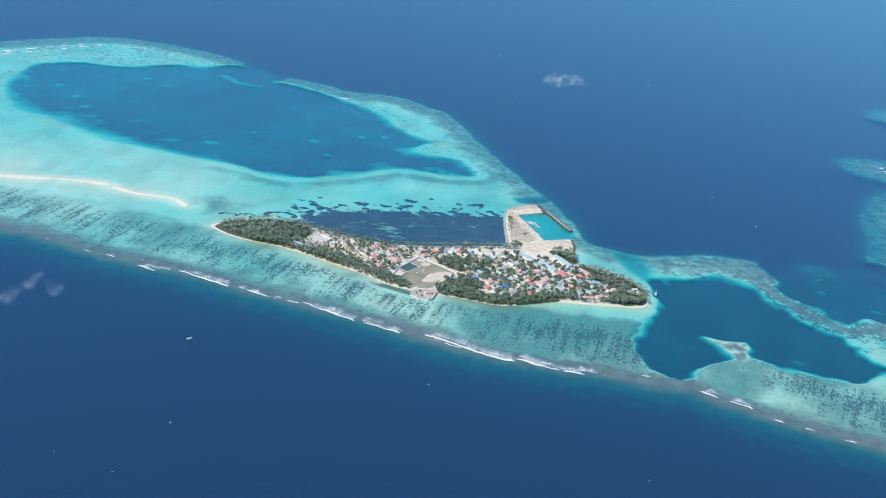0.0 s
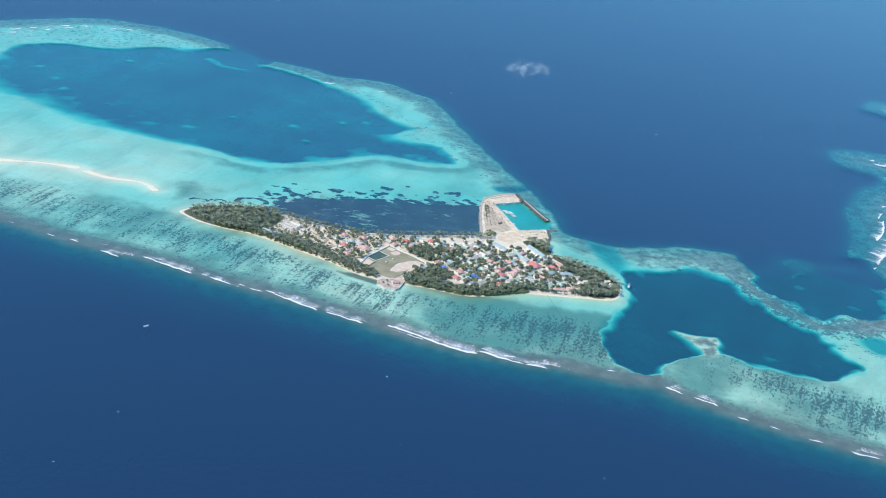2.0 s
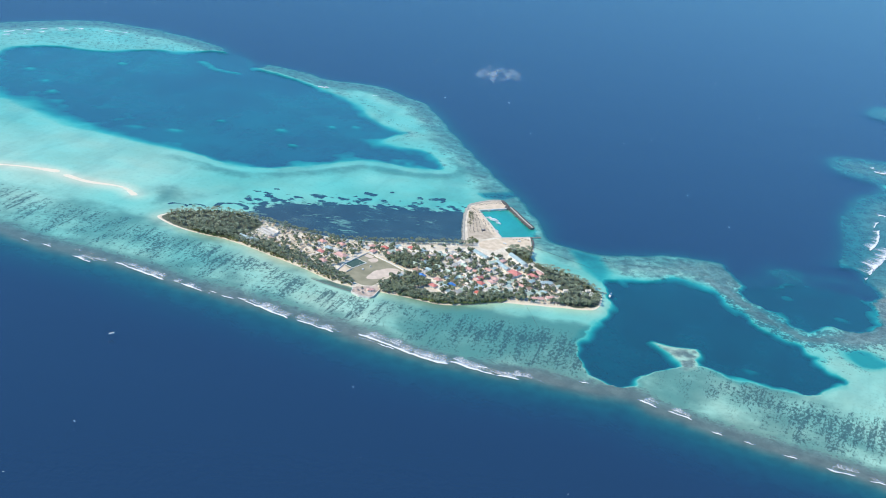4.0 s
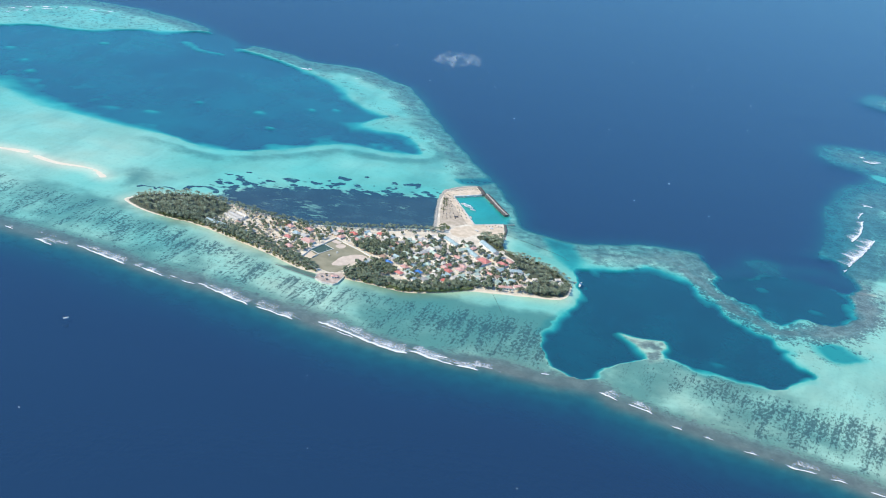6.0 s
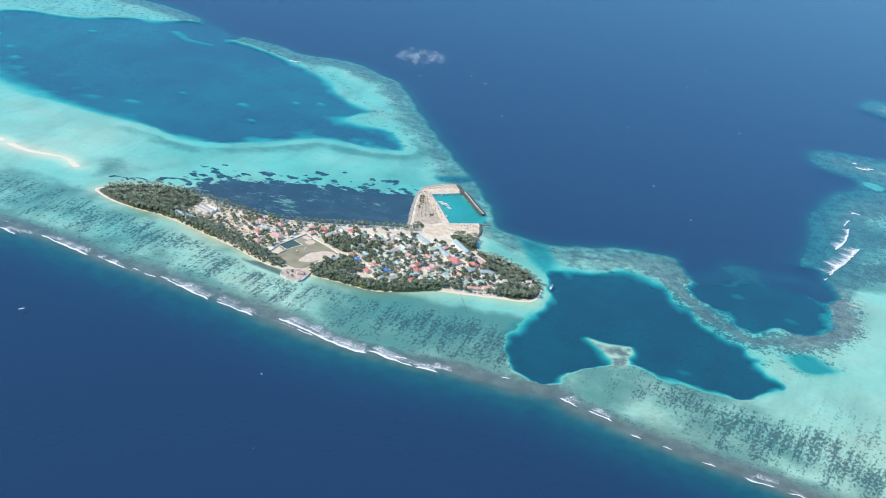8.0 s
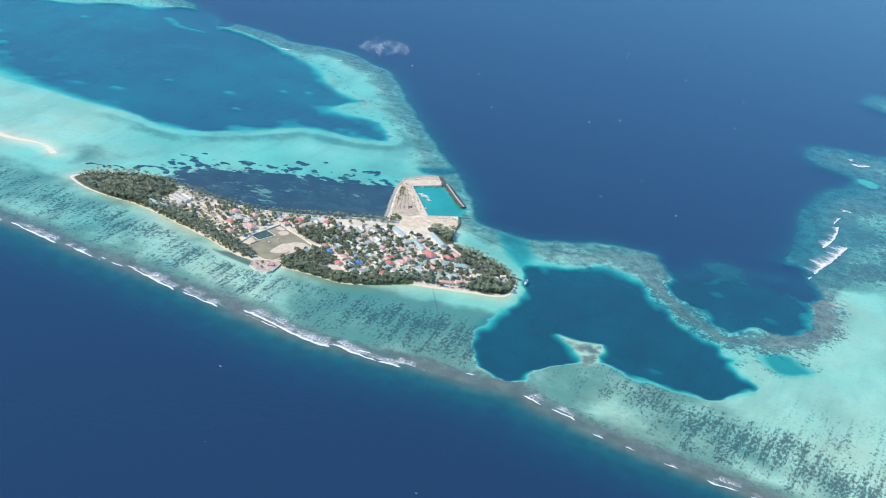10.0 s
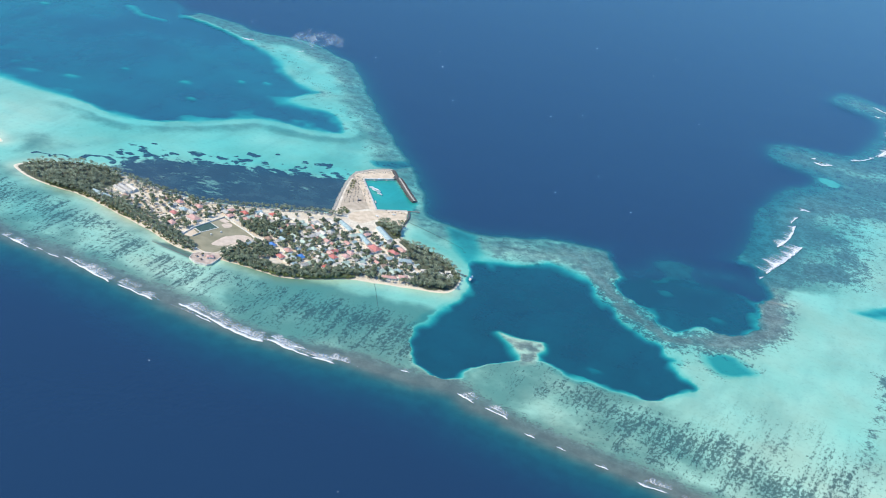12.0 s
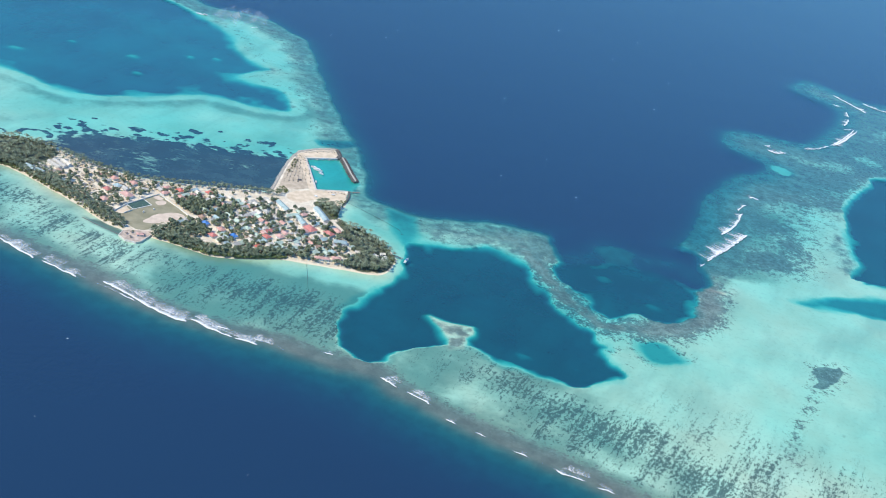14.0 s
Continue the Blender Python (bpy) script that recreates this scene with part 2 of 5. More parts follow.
LAGOONS = {  # outline, greatest depth, steepness of its bank
    "lagoon_west": (points("-752,2262 -767,2385 -749,2478 -680,2529 -589,2530 -500,2588 -439,2602 -359,2645 -290,2622 -258,2556 -170,2508 -94,2450 -19,2375 "
                           "13,2301 62,2255 87,2244 53,2200 39,2170 74,2155 127,2146 157,2099 157,2058 97,2050 46,2061 7,2052 -45,2013 -113,1967 -147,1951 "
                           "-204,1952 -258,1976 -331,1994 -393,2008 -481,2036 -561,2082 -625,2128 -698,2166"), 19.0, 0.75),
    "lagoon_east": (points("409,1667 418,1679 454,1688 482,1694 518,1715 547,1705 572,1689 583,1663 590,1632 606,1615 622,1582 637,1565 650,1540 667,1537 674,1521 "
                           "679,1510 692,1501 686,1488 691,1465 703,1450 707,1435 689,1415 661,1399 633,1394 605,1396 578,1402 557,1406 535,1415 517,1427 503,1428 "
                           "485,1429 472,1421 453,1407 437,1395 428,1381 418,1358 402,1348 385,1349 371,1362 360,1380 351,1410 348,1443 353,1464 369,1496 387,1527 "
                           "402,1557 410,1593 409,1627"), 23.0, 1.8),
    "lagoon_north": (points("613,1694 625,1708 650,1723 684,1741 718,1751 760,1757 801,1743 821,1726 829,1704 827,1669 816,1636 798,1612 773,1596 749,1592 734,1598 "
                            "719,1595 699,1580 683,1589 668,1597 665,1616 653,1627 637,1636 632,1654 621,1671"), 22.0, 1.7),
    "lagoon_pool": (points("727,1525 749,1538 768,1535 778,1525 787,1514 792,1505 765,1491 743,1486 730,1502"), 9.0, 0.8),
    "lagoon_channel": (points("975,1742 1009,1769 1067,1799 1131,1817 1300,1860 1300,1790 1112,1741 1054,1740 1002,1733"), 14.0, 0.6),
    "lagoon_far": (points("1258,2354 1217,2299 1173,2224 1148,2182 1128,2111 1118,2049 1109,1981 1110,1940 1112,1921 1096,1898 1085,1870 1105,1860 1136,1855 1500,1900 1700,2150 1500,2400"), 22.0, 1.6),
    "lagoon_small": (points("1026,2301 1050,2300 1066,2290 1068,2269 1056,2254 1037,2255 1026,2273"), 5.0, 0.7),
    "harbour_basin": (BASIN, 7.5, 3.0),
}
CORAL_ISLET = points("460,1488 477,1482 488,1478 517,1478 515,1460 506,1446 510,1425 491,1417 488,1436 480,1449 473,1467")
NOTCH = points("225,1964 242,1970 277,1989 292,1977 263,1949 238,1944")
MEADOW = points("-134,1752 -118,1780 -85,1800 -37,1813 40,1838 110,1847 205,1862 200,1790 196,1740 93,1700 11,1690 -50,1700 -110,1720")
SILT = points("-319,1800 -284,1828 -228,1822 -209,1799 -233,1752 -279,1732 -306,1744")
DARK_PATCH = points("969,1563 984,1566 995,1562 1007,1572 1006,1558 997,1533 982,1519 969,1506 958,1507 970,1525 967,1540")
DARK_TRAIL = points("960,1500 945,1458 934,1427 917,1402 907,1379 901,1332")
RIDGE = points("571,1729 601,1671 625,1615 656,1589 682,1554 717,1561 748,1566 787,1585 822,1623 839,1666 845,1719 837,1759")
NORTH_BAND = points("424,1752 447,1762 497,1776 548,1788 591,1789 634,1793 661,1771 667,1751 640,1720 612,1694 583,1663 572,1689 547,1705 518,1715 482,1694 454,1688 432,1700")
BOAT_CHANNEL = points("371,1763 406,1754 419,1685 408,1663 389,1698 379,1731")
SILL_LINE = points("633,1730 684,1759 727,1773 779,1784 813,1781 832,1753")
SILL_SHOAL = points("686,1779 707,1796 730,1788 727,1760 701,1748")
FAR_SHORE = points("1125,2130 1100,2060 1092,1990 1092,1930 1082,1890")
SPITS = (points("-760,1822 -667,1811 -613,1810 -562,1818 -502,1826 -452,1823"), points("-431,1812 -396,1797 -341,1793 -314,1768"))
WEST_GROVE = points("-250,1692 -243,1714 -226,1731 -191,1744 -144,1743 -108,1716 -116,1683 -134,1663 -158,1641 -205,1655")
EAST_GROVE = points("309,1683 330,1694 365,1678 394,1646 401,1614 390,1574 358,1562 338,1572 350,1604 336,1634 320,1656")
HARBOUR_GROVE = points("264,1733 281,1740 303,1731 302,1704 291,1692 277,1708")
FIELD = points("20,1579 59,1656 71,1645 114,1609 91,1586 79,1555 60,1541")
SQUARE = points("207,1718 220,1745 255,1772 297,1785 306,1753 302,1715 289,1734 268,1739 246,1712 228,1717")
ROADS = (points("141,1694 181,1700 209,1733 238,1769 259,1785"), points("59,1654 89,1632 135,1600 157,1588"), points("214,1756 243,1734 290,1685 313,1666 322,1652"))


def inside(xy, poly, reach=None):
    """Metres from the outline, positive within it; places further off than reach are all alike."""
    if reach:
        out = np.full(len(xy), -float(reach))
        close = (xy > poly.min(0) - reach).all(1) & (xy < poly.max(0) + reach).all(1)
        if close.any():
            out[close] = inside(xy[close], poly)
        return out
    near, within = np.full(len(xy), 1e18), np.zeros(len(xy), bool)
    for a, b in zip(poly, np.roll(poly, -1, 0)):
        ab, ap = b - a, xy - a
        k = np.clip((ap @ ab) / (ab @ ab + 1e-9), 0, 1)
        near = np.minimum(near, ((ap - k[:, None] * ab) ** 2).sum(1))
        cross = (a[1] > xy[:, 1]) != (b[1] > xy[:, 1])
        if cross.any():
            within ^= cross & (xy[:, 0] < ab[0] * (xy[:, 1] - a[1]) / (ab[1] if ab[1] else 1e-9) + a[0])
    return np.sqrt(near) * np.where(within, 1, -1)


def along(xy, line):
    """Distance from an open line, and the way along it to the nearest place."""
    near, way, run = np.full(len(xy), 1e18), np.zeros(len(xy)), 0.0
    for a, b in zip(line[:-1], line[1:]):
        ab, ap, size = b - a, xy - a, np.linalg.norm(b - a)
        k = np.clip((ap @ ab) / (ab @ ab + 1e-9), 0, 1)
        d = ((ap - k[:, None] * ab) ** 2).sum(1)
        way = np.where(d < near, run + k * size, way)
        near, run = np.minimum(near, d), run + size
    return np.sqrt(near), way


def flow(xy, line):
    """A smooth way along and distance from a line, blended so that nothing jumps where the line bends."""
    way, total, near = np.zeros(len(xy)), np.zeros(len(xy)), np.full(len(xy), 1e18)
    step = np.concatenate([[0], np.cumsum(np.linalg.norm(np.diff(line, axis=0), axis=1))])
    for s in np.arange(0, step[-1], 22.0):
        p = np.array([np.interp(s, step, line[:, 0]), np.interp(s, step, line[:, 1])])
        d = ((xy - p) ** 2).sum(1) + 400.0
        w = d**-3.0
        way, total, near = way + w * s, total + w, np.minimum(near, d)
    return way / total


def rough_field(xy, size, seed, octaves=4):
    """Fractal value noise, about -1 to 1, with bumps of that many metres."""
    total, gain = np.zeros(len(xy)), 1.0
    for o in range(octaves):
        p = xy / size * 2**o + 17.3 * (seed + o)
        i, f = np.floor(p).astype(np.int64), p - np.floor(p)
        f = f * f * (3 - 2 * f)

        def corner(dx, dy):
            h = (i[:, 0] + dx) * 374761393 + (i[:, 1] + dy) * 668265263 + seed * 974711
            h = (h ^ (h >> 13)) * 1274126177 & 0x7FFFFFFF
            return ((h ^ (h >> 16)) & 0xFFFF) / 32767.5 - 1

        top = corner(0, 0) * (1 - f[:, 0]) + corner(1, 0) * f[:, 0]
        low = corner(0, 1) * (1 - f[:, 0]) + corner(1, 1) * f[:, 0]
        total += gain * (top * (1 - f[:, 1]) + low * f[:, 1])
        gain *= 0.5
    return total / 1.6


def ramp(v, low, high):
    s = np.clip((v - low) / (high - low), 0, 1)
    return s * s * (3 - 2 * s)


REEF = np.vstack([smooth(CREST, False), smooth(SECOND, False)[::-1], smooth(NORTH, False)[::-1]])
CREST_LINE = smooth(CREST, False)
STREAM_LINE = smooth(points("-1400,2000 -900,1745 -500,1590 -200,1490 100,1390 290,1345 480,1280 700,1190 1000,1060 1400,930 1900,850"), False)
SILL = points("636,1716 684,1735 718,1745 760,1750 803,1738 826,1722 842,1745 834,1790 815,1840 640,1840 622,1790 626,1740")
GAP = points("-322,2590 -334,2690 -296,2740 -222,2650 -258,2566 -284,2530")
ISLE, HARB = smooth(ISLAND, True), smooth(HARBOUR, True, 1)


def survey(xy):
    """What lies at each place: depth of the water, height of the land, and how much coral, weed and so on."""
    warp = np.stack([rough_field(xy, 38, 3), rough_field(xy, 38, 9)], 1)
    fine = np.stack([rough_field(xy, 11, 5, 3), rough_field(xy, 11, 6, 3)], 1)
    bent = xy + 5.5 * warp + 1.6 * fine
    reef = inside(bent, REEF)
    off, way = along(xy, CREST_LINE)
    way = flow(xy, STREAM_LINE)
    south = ramp(-off, -330, -150)                                   # 1 on the side of the surf
    calm = rough_field(xy, 130, 12, 4)
    flat = 2.2 + 0.8 * calm - 0.3 * south
    flat = flat + (1 - south) * (1.1 + 0.5 * rough_field(xy, 60, 14))
    east = ramp(xy[:, 0], 640, 860)
    flat = flat * (1 - 0.42 * east) * (1 - 0.34 * ramp(-xy[:, 0], 120, 300) * ramp(xy[:, 1], 1730, 1800) * (1 - ramp(xy[:, 1], 1960, 2100)))
    crest_shoal = ramp(reef, -10, 30) * (1 - ramp(reef, 30, 85))
    depth = flat - 0.2 * crest_shoal
    second = ramp(xy[:, 0], 780, 850) * ramp(xy[:, 1], 1730, 1800)     # the reef across the channel, which shelves gently
    slope = 0.20 * south + (0.55 + 0.4 * second) * (1 - south)
    fall = np.maximum(0, -reef)
    depth = np.where(reef < 0, depth + slope * fall + 0.0012 * fall**2, depth)
    depth = depth + (1 - south) * (1.3 + 3.6 * second) * (1 - ramp(reef, -6 - 8 * second, 45 + 30 * second))
    mottle = (0.62 * ramp(reef, -25, 5) * (1 - ramp(reef, 14, 50))) * (0.6 + 0.4 * south)
    mottle = np.maximum(mottle, (1 - south) * ramp(reef, -12, 12) * (1 - ramp(reef, 30, 90)) * (0.34 + 0.16 * ramp(xy[:, 1], 2300, 2500)))
    silt = (0.40 + 0.38 * south) * ramp(reef, -30, 0) * (1 - ramp(reef, 22, 80))
    shelf = ramp(xy[:, 0], 820, 900) * ramp(xy[:, 1], 1750, 1850) * (1 - ramp(reef, 140, 245))
    silt = np.maximum(silt, (0.62 + 0.2 * ramp(xy[:, 1], 2300, 2500)) * (1 - south) * ramp(reef, -12, 12) * (1 - ramp(reef, 30, 95)))
    clumps = ramp(rough_field(xy, 70, 61, 3), -0.45, 0.35)
    mottle = np.where(second > 0.3, mottle * 0.35, mottle)
    mottle = np.maximum(mottle, (0.46 + 0.46 * clumps) * shelf * ramp(reef, 45, 75))
    depth = depth + 0.9 * shelf * ramp(reef, 40, 70)
    rubble = 0.85 * south * ramp(reef, -26, -4) * (1 - ramp(reef, 8, 40))
    rubble = np.maximum(rubble, (1 - south) * (1 - second) * 0.50 * ramp(reef, -10, 6) * (1 - ramp(reef, 18, 66) * ramp(rough_field(xy, 50, 91, 3), -0.7, 0.2)) * (1 - ramp(reef, 80, 120)))
    rubble = np.maximum(rubble, 0.95 * second * (1 - south) * ramp(reef, -25, 8) * (1 - ramp(reef, 58, 120)))
    band = inside(bent, NORTH_BAND, 30)
    rubble = np.maximum(rubble, (0.44 + 0.3 * clumps) * ramp(band, -9, 12))
    rubble = np.maximum(rubble, (0.26 + 0.30 * clumps) * np.exp(-((along(bent, FAR_SHORE)[0] / 20) ** 2)))
    silt = np.maximum(silt, (0.52 + 0.2 * clumps) * second * (1 - south) * ramp(reef, -60, 10) * (1 - ramp(reef, 130, 220)))
    silt = np.maximum(silt, (1 - 0.6 * ramp(xy[:, 0], 600, 800) * ramp(reef, 70, 130)) * (0.58 + 0.28 * ramp(xy[:, 0], 60, 200) * (1 - ramp(xy[:, 0], 600, 760))) * south * ramp(reef, 0, 20) * (1 - ramp(reef, 140, 235)) * (0.85 + 0.3 * calm))
    face = np.maximum(ramp(-reef, -9, 6), 0.8 * ramp(-reef, -34, -4) * south)
    coral = south * ramp(reef, 22, 50) * (1 - ramp(reef, 105, 165) * (1 - 0.35 * east)) * (0.75 + 0.35 * rough_field(xy, 90, 31, 3) + 0.25 * ramp(xy[:, 0], 480, 620)) * (1 - 0.3 * ramp(-xy[:, 0], 120, 320)) * (0.62 + 0.5 * ramp(reef, 55, 100)) * (1 - 0.75 * ramp(xy[:, 0], 330, 420) * (1 - ramp(xy[:, 0] + 0.5 * (xy[:, 1] - 1300), 545, 610)))
    shoal, _ = along(bent, points("846,1772 872,1820 915,1890 955,1960 1000,2050"))
    mottle = np.maximum(mottle, 0.5 * np.exp(-((shoal / 30) ** 2)) * (0.5 + 0.5 * clumps))
    silt = np.maximum(silt, 0.72 * np.exp(-((shoal / 45) ** 2)))
    mottle = np.maximum(mottle, 0.33 * ramp(xy[:, 1], 2450, 2560) * ramp(-xy[:, 0], 60, 200) * (reef > 4))
    kind, murk = np.zeros(len(xy), np.int64), np.zeros(len(xy))
    kind[reef > -4] = 1
    for n, (name, (outline, most, steep)) in enumerate(LAGOONS.items()):
        box = (xy > outline.min(0) - 90).all(1) & (xy < outline.max(0) + 90).all(1)
        hard = name == "harbour_basin"
        d = np.full(len(xy), -1e3)
        crooked = bent[box] + (7.0 * np.stack([rough_field(xy[box], 30, 71, 3), rough_field(xy[box], 30, 72, 3)], 1) if n in (1, 2) else 0)
        d[box] = inside(xy[box] if hard else crooked, outline if hard else smooth(outline))
        shore = 0 if hard else rough_field(xy, 42, 101 + n, 3)
        bank = 0 if hard else np.maximum(0.5 + 2.2 * shore, 0) * ramp(d, -11, 0)
        mound = rough_field(xy, 75, 40 + n, 3) + (2.3 * rough_field(xy, 240, 44, 3) if n == 0 else 0)
        steep = steep * np.clip(1.25 - 1.5 * shore, 0.35, 2.6) * (1 + (0.9 * ramp(xy[:, 1], 2380, 2500) - 0.68 * ramp(-xy[:, 0], 180, 420) * (1 - ramp(xy[:, 1], 2200, 2330)) if n == 0 else 0))
        pit = np.minimum(most * (1 + 0.10 * mound), depth + bank + steep * np.maximum(d, 0))
        depth = np.where(d > 0, np.maximum(depth, pit), depth + bank * (depth < most))
        kind[d > 0] = 2 + n
        inner = -12 if n > 2 else (-9, -3, -3)[n]
        for field in (coral, mottle, silt, face):
            field *= 1 - ramp(d, inner, 3)
        rubble *= 1 - ramp(d, 0, 12)
        murk = np.maximum(murk, (0.0, 1.0, 1.0, 0.3, 0.5, 1.0, 0.0, 0.5)[n] * ramp(d, -4, 14))
        if name in ("lagoon_east", "lagoon_pool"):                     # loose coral heads on the sand round the basins
            mottle = np.maximum(mottle, 0.42 * ramp(d, -32, -6) * (1 - ramp(d, -2, 5)) * ramp(rough_field(xy, 34, 73, 3), -0.5, 0.3) * ramp(xy[:, 0], 640, 680) * ramp(xy[:, 1], 1440, 1475))
        if name == "lagoon_west":
            silt = np.maximum(silt, 0.62 * ramp(d, -85, -30) * (1 - ramp(d, -26, -6)) * (xy[:, 1] < 2130) * (0.25 + 0.75 * ramp(xy[:, 0], -430, -250)))
            mottle = np.maximum(mottle, 0.28 * ramp(d, -60, -25) * (1 - ramp(d, -20, -4)) * (xy[:, 1] > 2130))
    islet = inside(bent, CORAL_ISLET, 60)
    second_rim = second * (1 - south)
    depth = np.where(islet > -40, np.minimum(depth, 1.6 - 1.8 * np.minimum(islet, 0)), depth)
    rubble = np.maximum(rubble, (0.72 - 0.5 * ramp(rough_field(xy, 14, 95, 3), -0.1, 0.4)) * ramp(islet, -7, 3))
    murk = murk * (1 - ramp(islet, -8, 2))
    spine, _ = along(bent + 4 * fine, RIDGE)                            # the coral ridge between the basins, broken towards the sand
    east_end = ramp(xy[:, 0], 690, 760)
    rubble = np.maximum(rubble, (0.95 - 0.6 * (1 - east_end) * ramp(rough_field(xy, 16, 96, 3), 0.0, 0.5)) * ramp(-spine, -15 - 13 * east_end, -6) * (1 - ramp(murk, 0.3, 0.8)))
    mottle = np.maximum(mottle, 0.62 * ramp(-spine, -58, -16) * (1 - ramp(murk, 0.1, 0.6)) * ramp(xy[:, 0], 560, 600))
    channel = inside(bent, BOAT_CHANNEL, 40)
    depth = depth + 5.0 * ramp(channel, -12, 9)
    mottle = mottle * (1 - ramp(channel, -10, 2))
    rubble = rubble * (1 - ramp(channel, -8, 4))
    sill = inside(bent, smooth(SILL), 40)
    over, ledge = ramp(sill, -16, 8), along(bent, SILL_LINE)[0]
    shoal = inside(bent, SILL_SHOAL, 40)
    floor = np.minimum(14.5 + 0.42 * np.maximum(ledge - 7, 0) + 1.5 * rough_field(xy, 30, 97, 3), 8.5 - 0.6 * np.minimum(shoal, 0))
    depth = depth * (1 - over) + over * np.maximum(floor, 3)
    rubble = np.maximum(rubble * (1 - over), 0.42 * over)
    face, mottle = np.maximum(face * (1 - over), 0.92 * over), mottle * (1 - over)
    gap = inside(bent, smooth(GAP), 40)
    depth = np.maximum(depth, 18 * ramp(gap, -30, 14))
    mottle = mottle * (1 - ramp(gap, -10, 0))
    depth = np.where(depth < 8, depth * (1 - 0.6 * np.clip(rubble, 0, 1) * (1 - second_rim) * (1 - over)), depth)   # coral tops lie just under the surface
    notch = inside(bent, NOTCH, 20)
    depth = depth + 7 * ramp(notch, -6, 8)
    meadow = inside(bent, MEADOW, 160)
    grass = 0.34 * ramp(meadow, -95, -8) + 0.95 * ramp(meadow, -26, 30)
    depth = depth * (1 - 0.45 * ramp(meadow, -30, 20))
    beds, torn = random.Random(77), bent + 3.6 * fine
    for _ in range(95):                                              # round seagrass beds beyond the meadow
        bx = beds.uniform(-150, 205)
        by = np.interp(bx, (-150, -85, -40, 40, 110, 205), (1790, 1804, 1812, 1838, 1850, 1862)) + abs(beds.gauss(4, 30))
        size, flatten = beds.uniform(2.0, 9.5), beds.uniform(0.6, 1.0)
        q = np.hypot(torn[:, 0] - bx, (torn[:, 1] - by) / flatten)
        grass = np.maximum(grass, 0.84 * ramp(-q, -size - 4, -size + 4))
    for cx, cy, rx, ry in ((-240, 1748, 13, 9), (-214, 1754, 12, 8), (-163, 1768, 27, 20)):
        r = np.hypot((bent[:, 0] - cx) / rx, (bent[:, 1] - cy) / ry)
        ring = np.exp(-(((r - 0.85) / 0.22) ** 2)) * (bent[:, 1] > cy - 0.3 * ry)
        grass = np.maximum(grass * ramp(r, 0.8, 1.3), ring)
    grass = grass * (1 - ramp(xy[:, 0], 212, 290))
    silt = np.maximum(silt, 0.62 * ramp(inside(bent + 9 * warp, SILT, 60), -50, 40))
    dark = inside(bent, DARK_PATCH, 40)
    rubble = np.maximum(rubble, 1.15 * ramp(dark + 3 * fine[:, 0], -2, 2))
    trail, _ = along(bent, DARK_TRAIL)
    mottle = np.maximum(mottle, np.maximum(0.42 * np.exp(-((trail / 14) ** 2)), 0.36 * ramp(dark, -26, -4)))
    moat = ramp(inside(bent, points("-11,1552 16,1549 41,1541 50,1538 48,1520 30,1529 10,1538"), 20), -3, 3)
    face, coral, depth = np.maximum(face, 0.9 * moat), coral * (1 - moat), depth + 0.8 * moat
    streak = np.exp(-((along(xy, points("836,1722 868,1721"))[0] / 3.5) ** 2))
    depth, mottle = depth * (1 - 0.7 * streak), mottle * (1 - streak)
    for x, y, w, h in ((-673, 2346, 15, 8), (-619, 2285, 10, 6), (-586, 2223, 15, 9), (-325, 2094, 21, 7), (-144, 2169, 16, 7), (-113, 2095, 13, 6), (-58, 2226, 10, 6),
                       (-522, 2462, 14, 6), (-259, 2180, 10, 5), (-14, 2241, 12, 7), (690, 1690, 14, 7), (760, 1640, 14, 7), (585, 1440, 11, 5)):
        spot = np.exp(-(((bent[:, 0] - x) / w) ** 2 + ((bent[:, 1] - y) / (1.6 * h)) ** 2) * 1.3)
        depth = depth - (depth - (6.2 if x < 200 else 15.0)) * 0.9 * ramp(spot + 0.22 * fine[:, 0], 0.15, 0.95) * (depth > 5)
    bar, run = along(bent + 4 * fine, points("-370,2550 -350,2518 -331,2505 -283,2497"))
    shoal = ramp(-bar, -20 + run * 0.08, 2)
    depth = depth - (depth - 5.5) * 0.9 * shoal * (depth > 5.5)
    # dry land: the island, the filled harbour ground and the sand bars
    isle = inside(xy + 1.2 * warp, ISLE, 90)
    harb = inside(xy, HARB, 60)
    land = np.minimum((isle - 4) * 0.2, 1.6)
    shelf_in = ramp(isle, -22, 4)
    isle_near = isle < 4
    depth = np.where(isle_near, depth * (1 - 0.45 * shelf_in * (kind < 2)), depth)
    grass = grass * (1 - ramp(isle, 1, 4))
    coral, mottle = coral * (1 - ramp(isle, -30, -12)), mottle * (1 - ramp(isle, -25, -5)) * (1 - ramp(isle, -85, -40) * ramp(xy[:, 0], 250, 300))
    quay = harb > 0
    land = np.maximum(land, np.where(quay, np.minimum(1.5 + 0.1 * harb, 1.7), -9))
    basin = inside(xy, BASIN, 10)
    land = np.where(basin > 0, -3.0, land)
    for n, bar in enumerate(SPITS):
        d, w = along(xy, smooth(bar, False))
        wide = 3.6 + 1.8 * np.sin(w * 0.045 + n) + 1.5 * rough_field(xy, 40, 50 + n, 2)
        bank = 1 - d / np.maximum(wide, 2)
        land = np.maximum(land, np.clip(0.45 * bank, -3, 0.5))
        veil = ramp(-d, -34, 0)
        depth = depth * (1 - 0.75 * veil)
        coral, silt = coral * (1 - ramp(-d, -50, -20)), silt * (1 - ramp(-d, -50, -10))
    kind = np.where(land > 0, 20, kind)
    depth = np.where(land > 0, 0.0, np.minimum(np.maximum(depth, 0.25), 70))
    green = 0.35 * np.ones(len(xy))
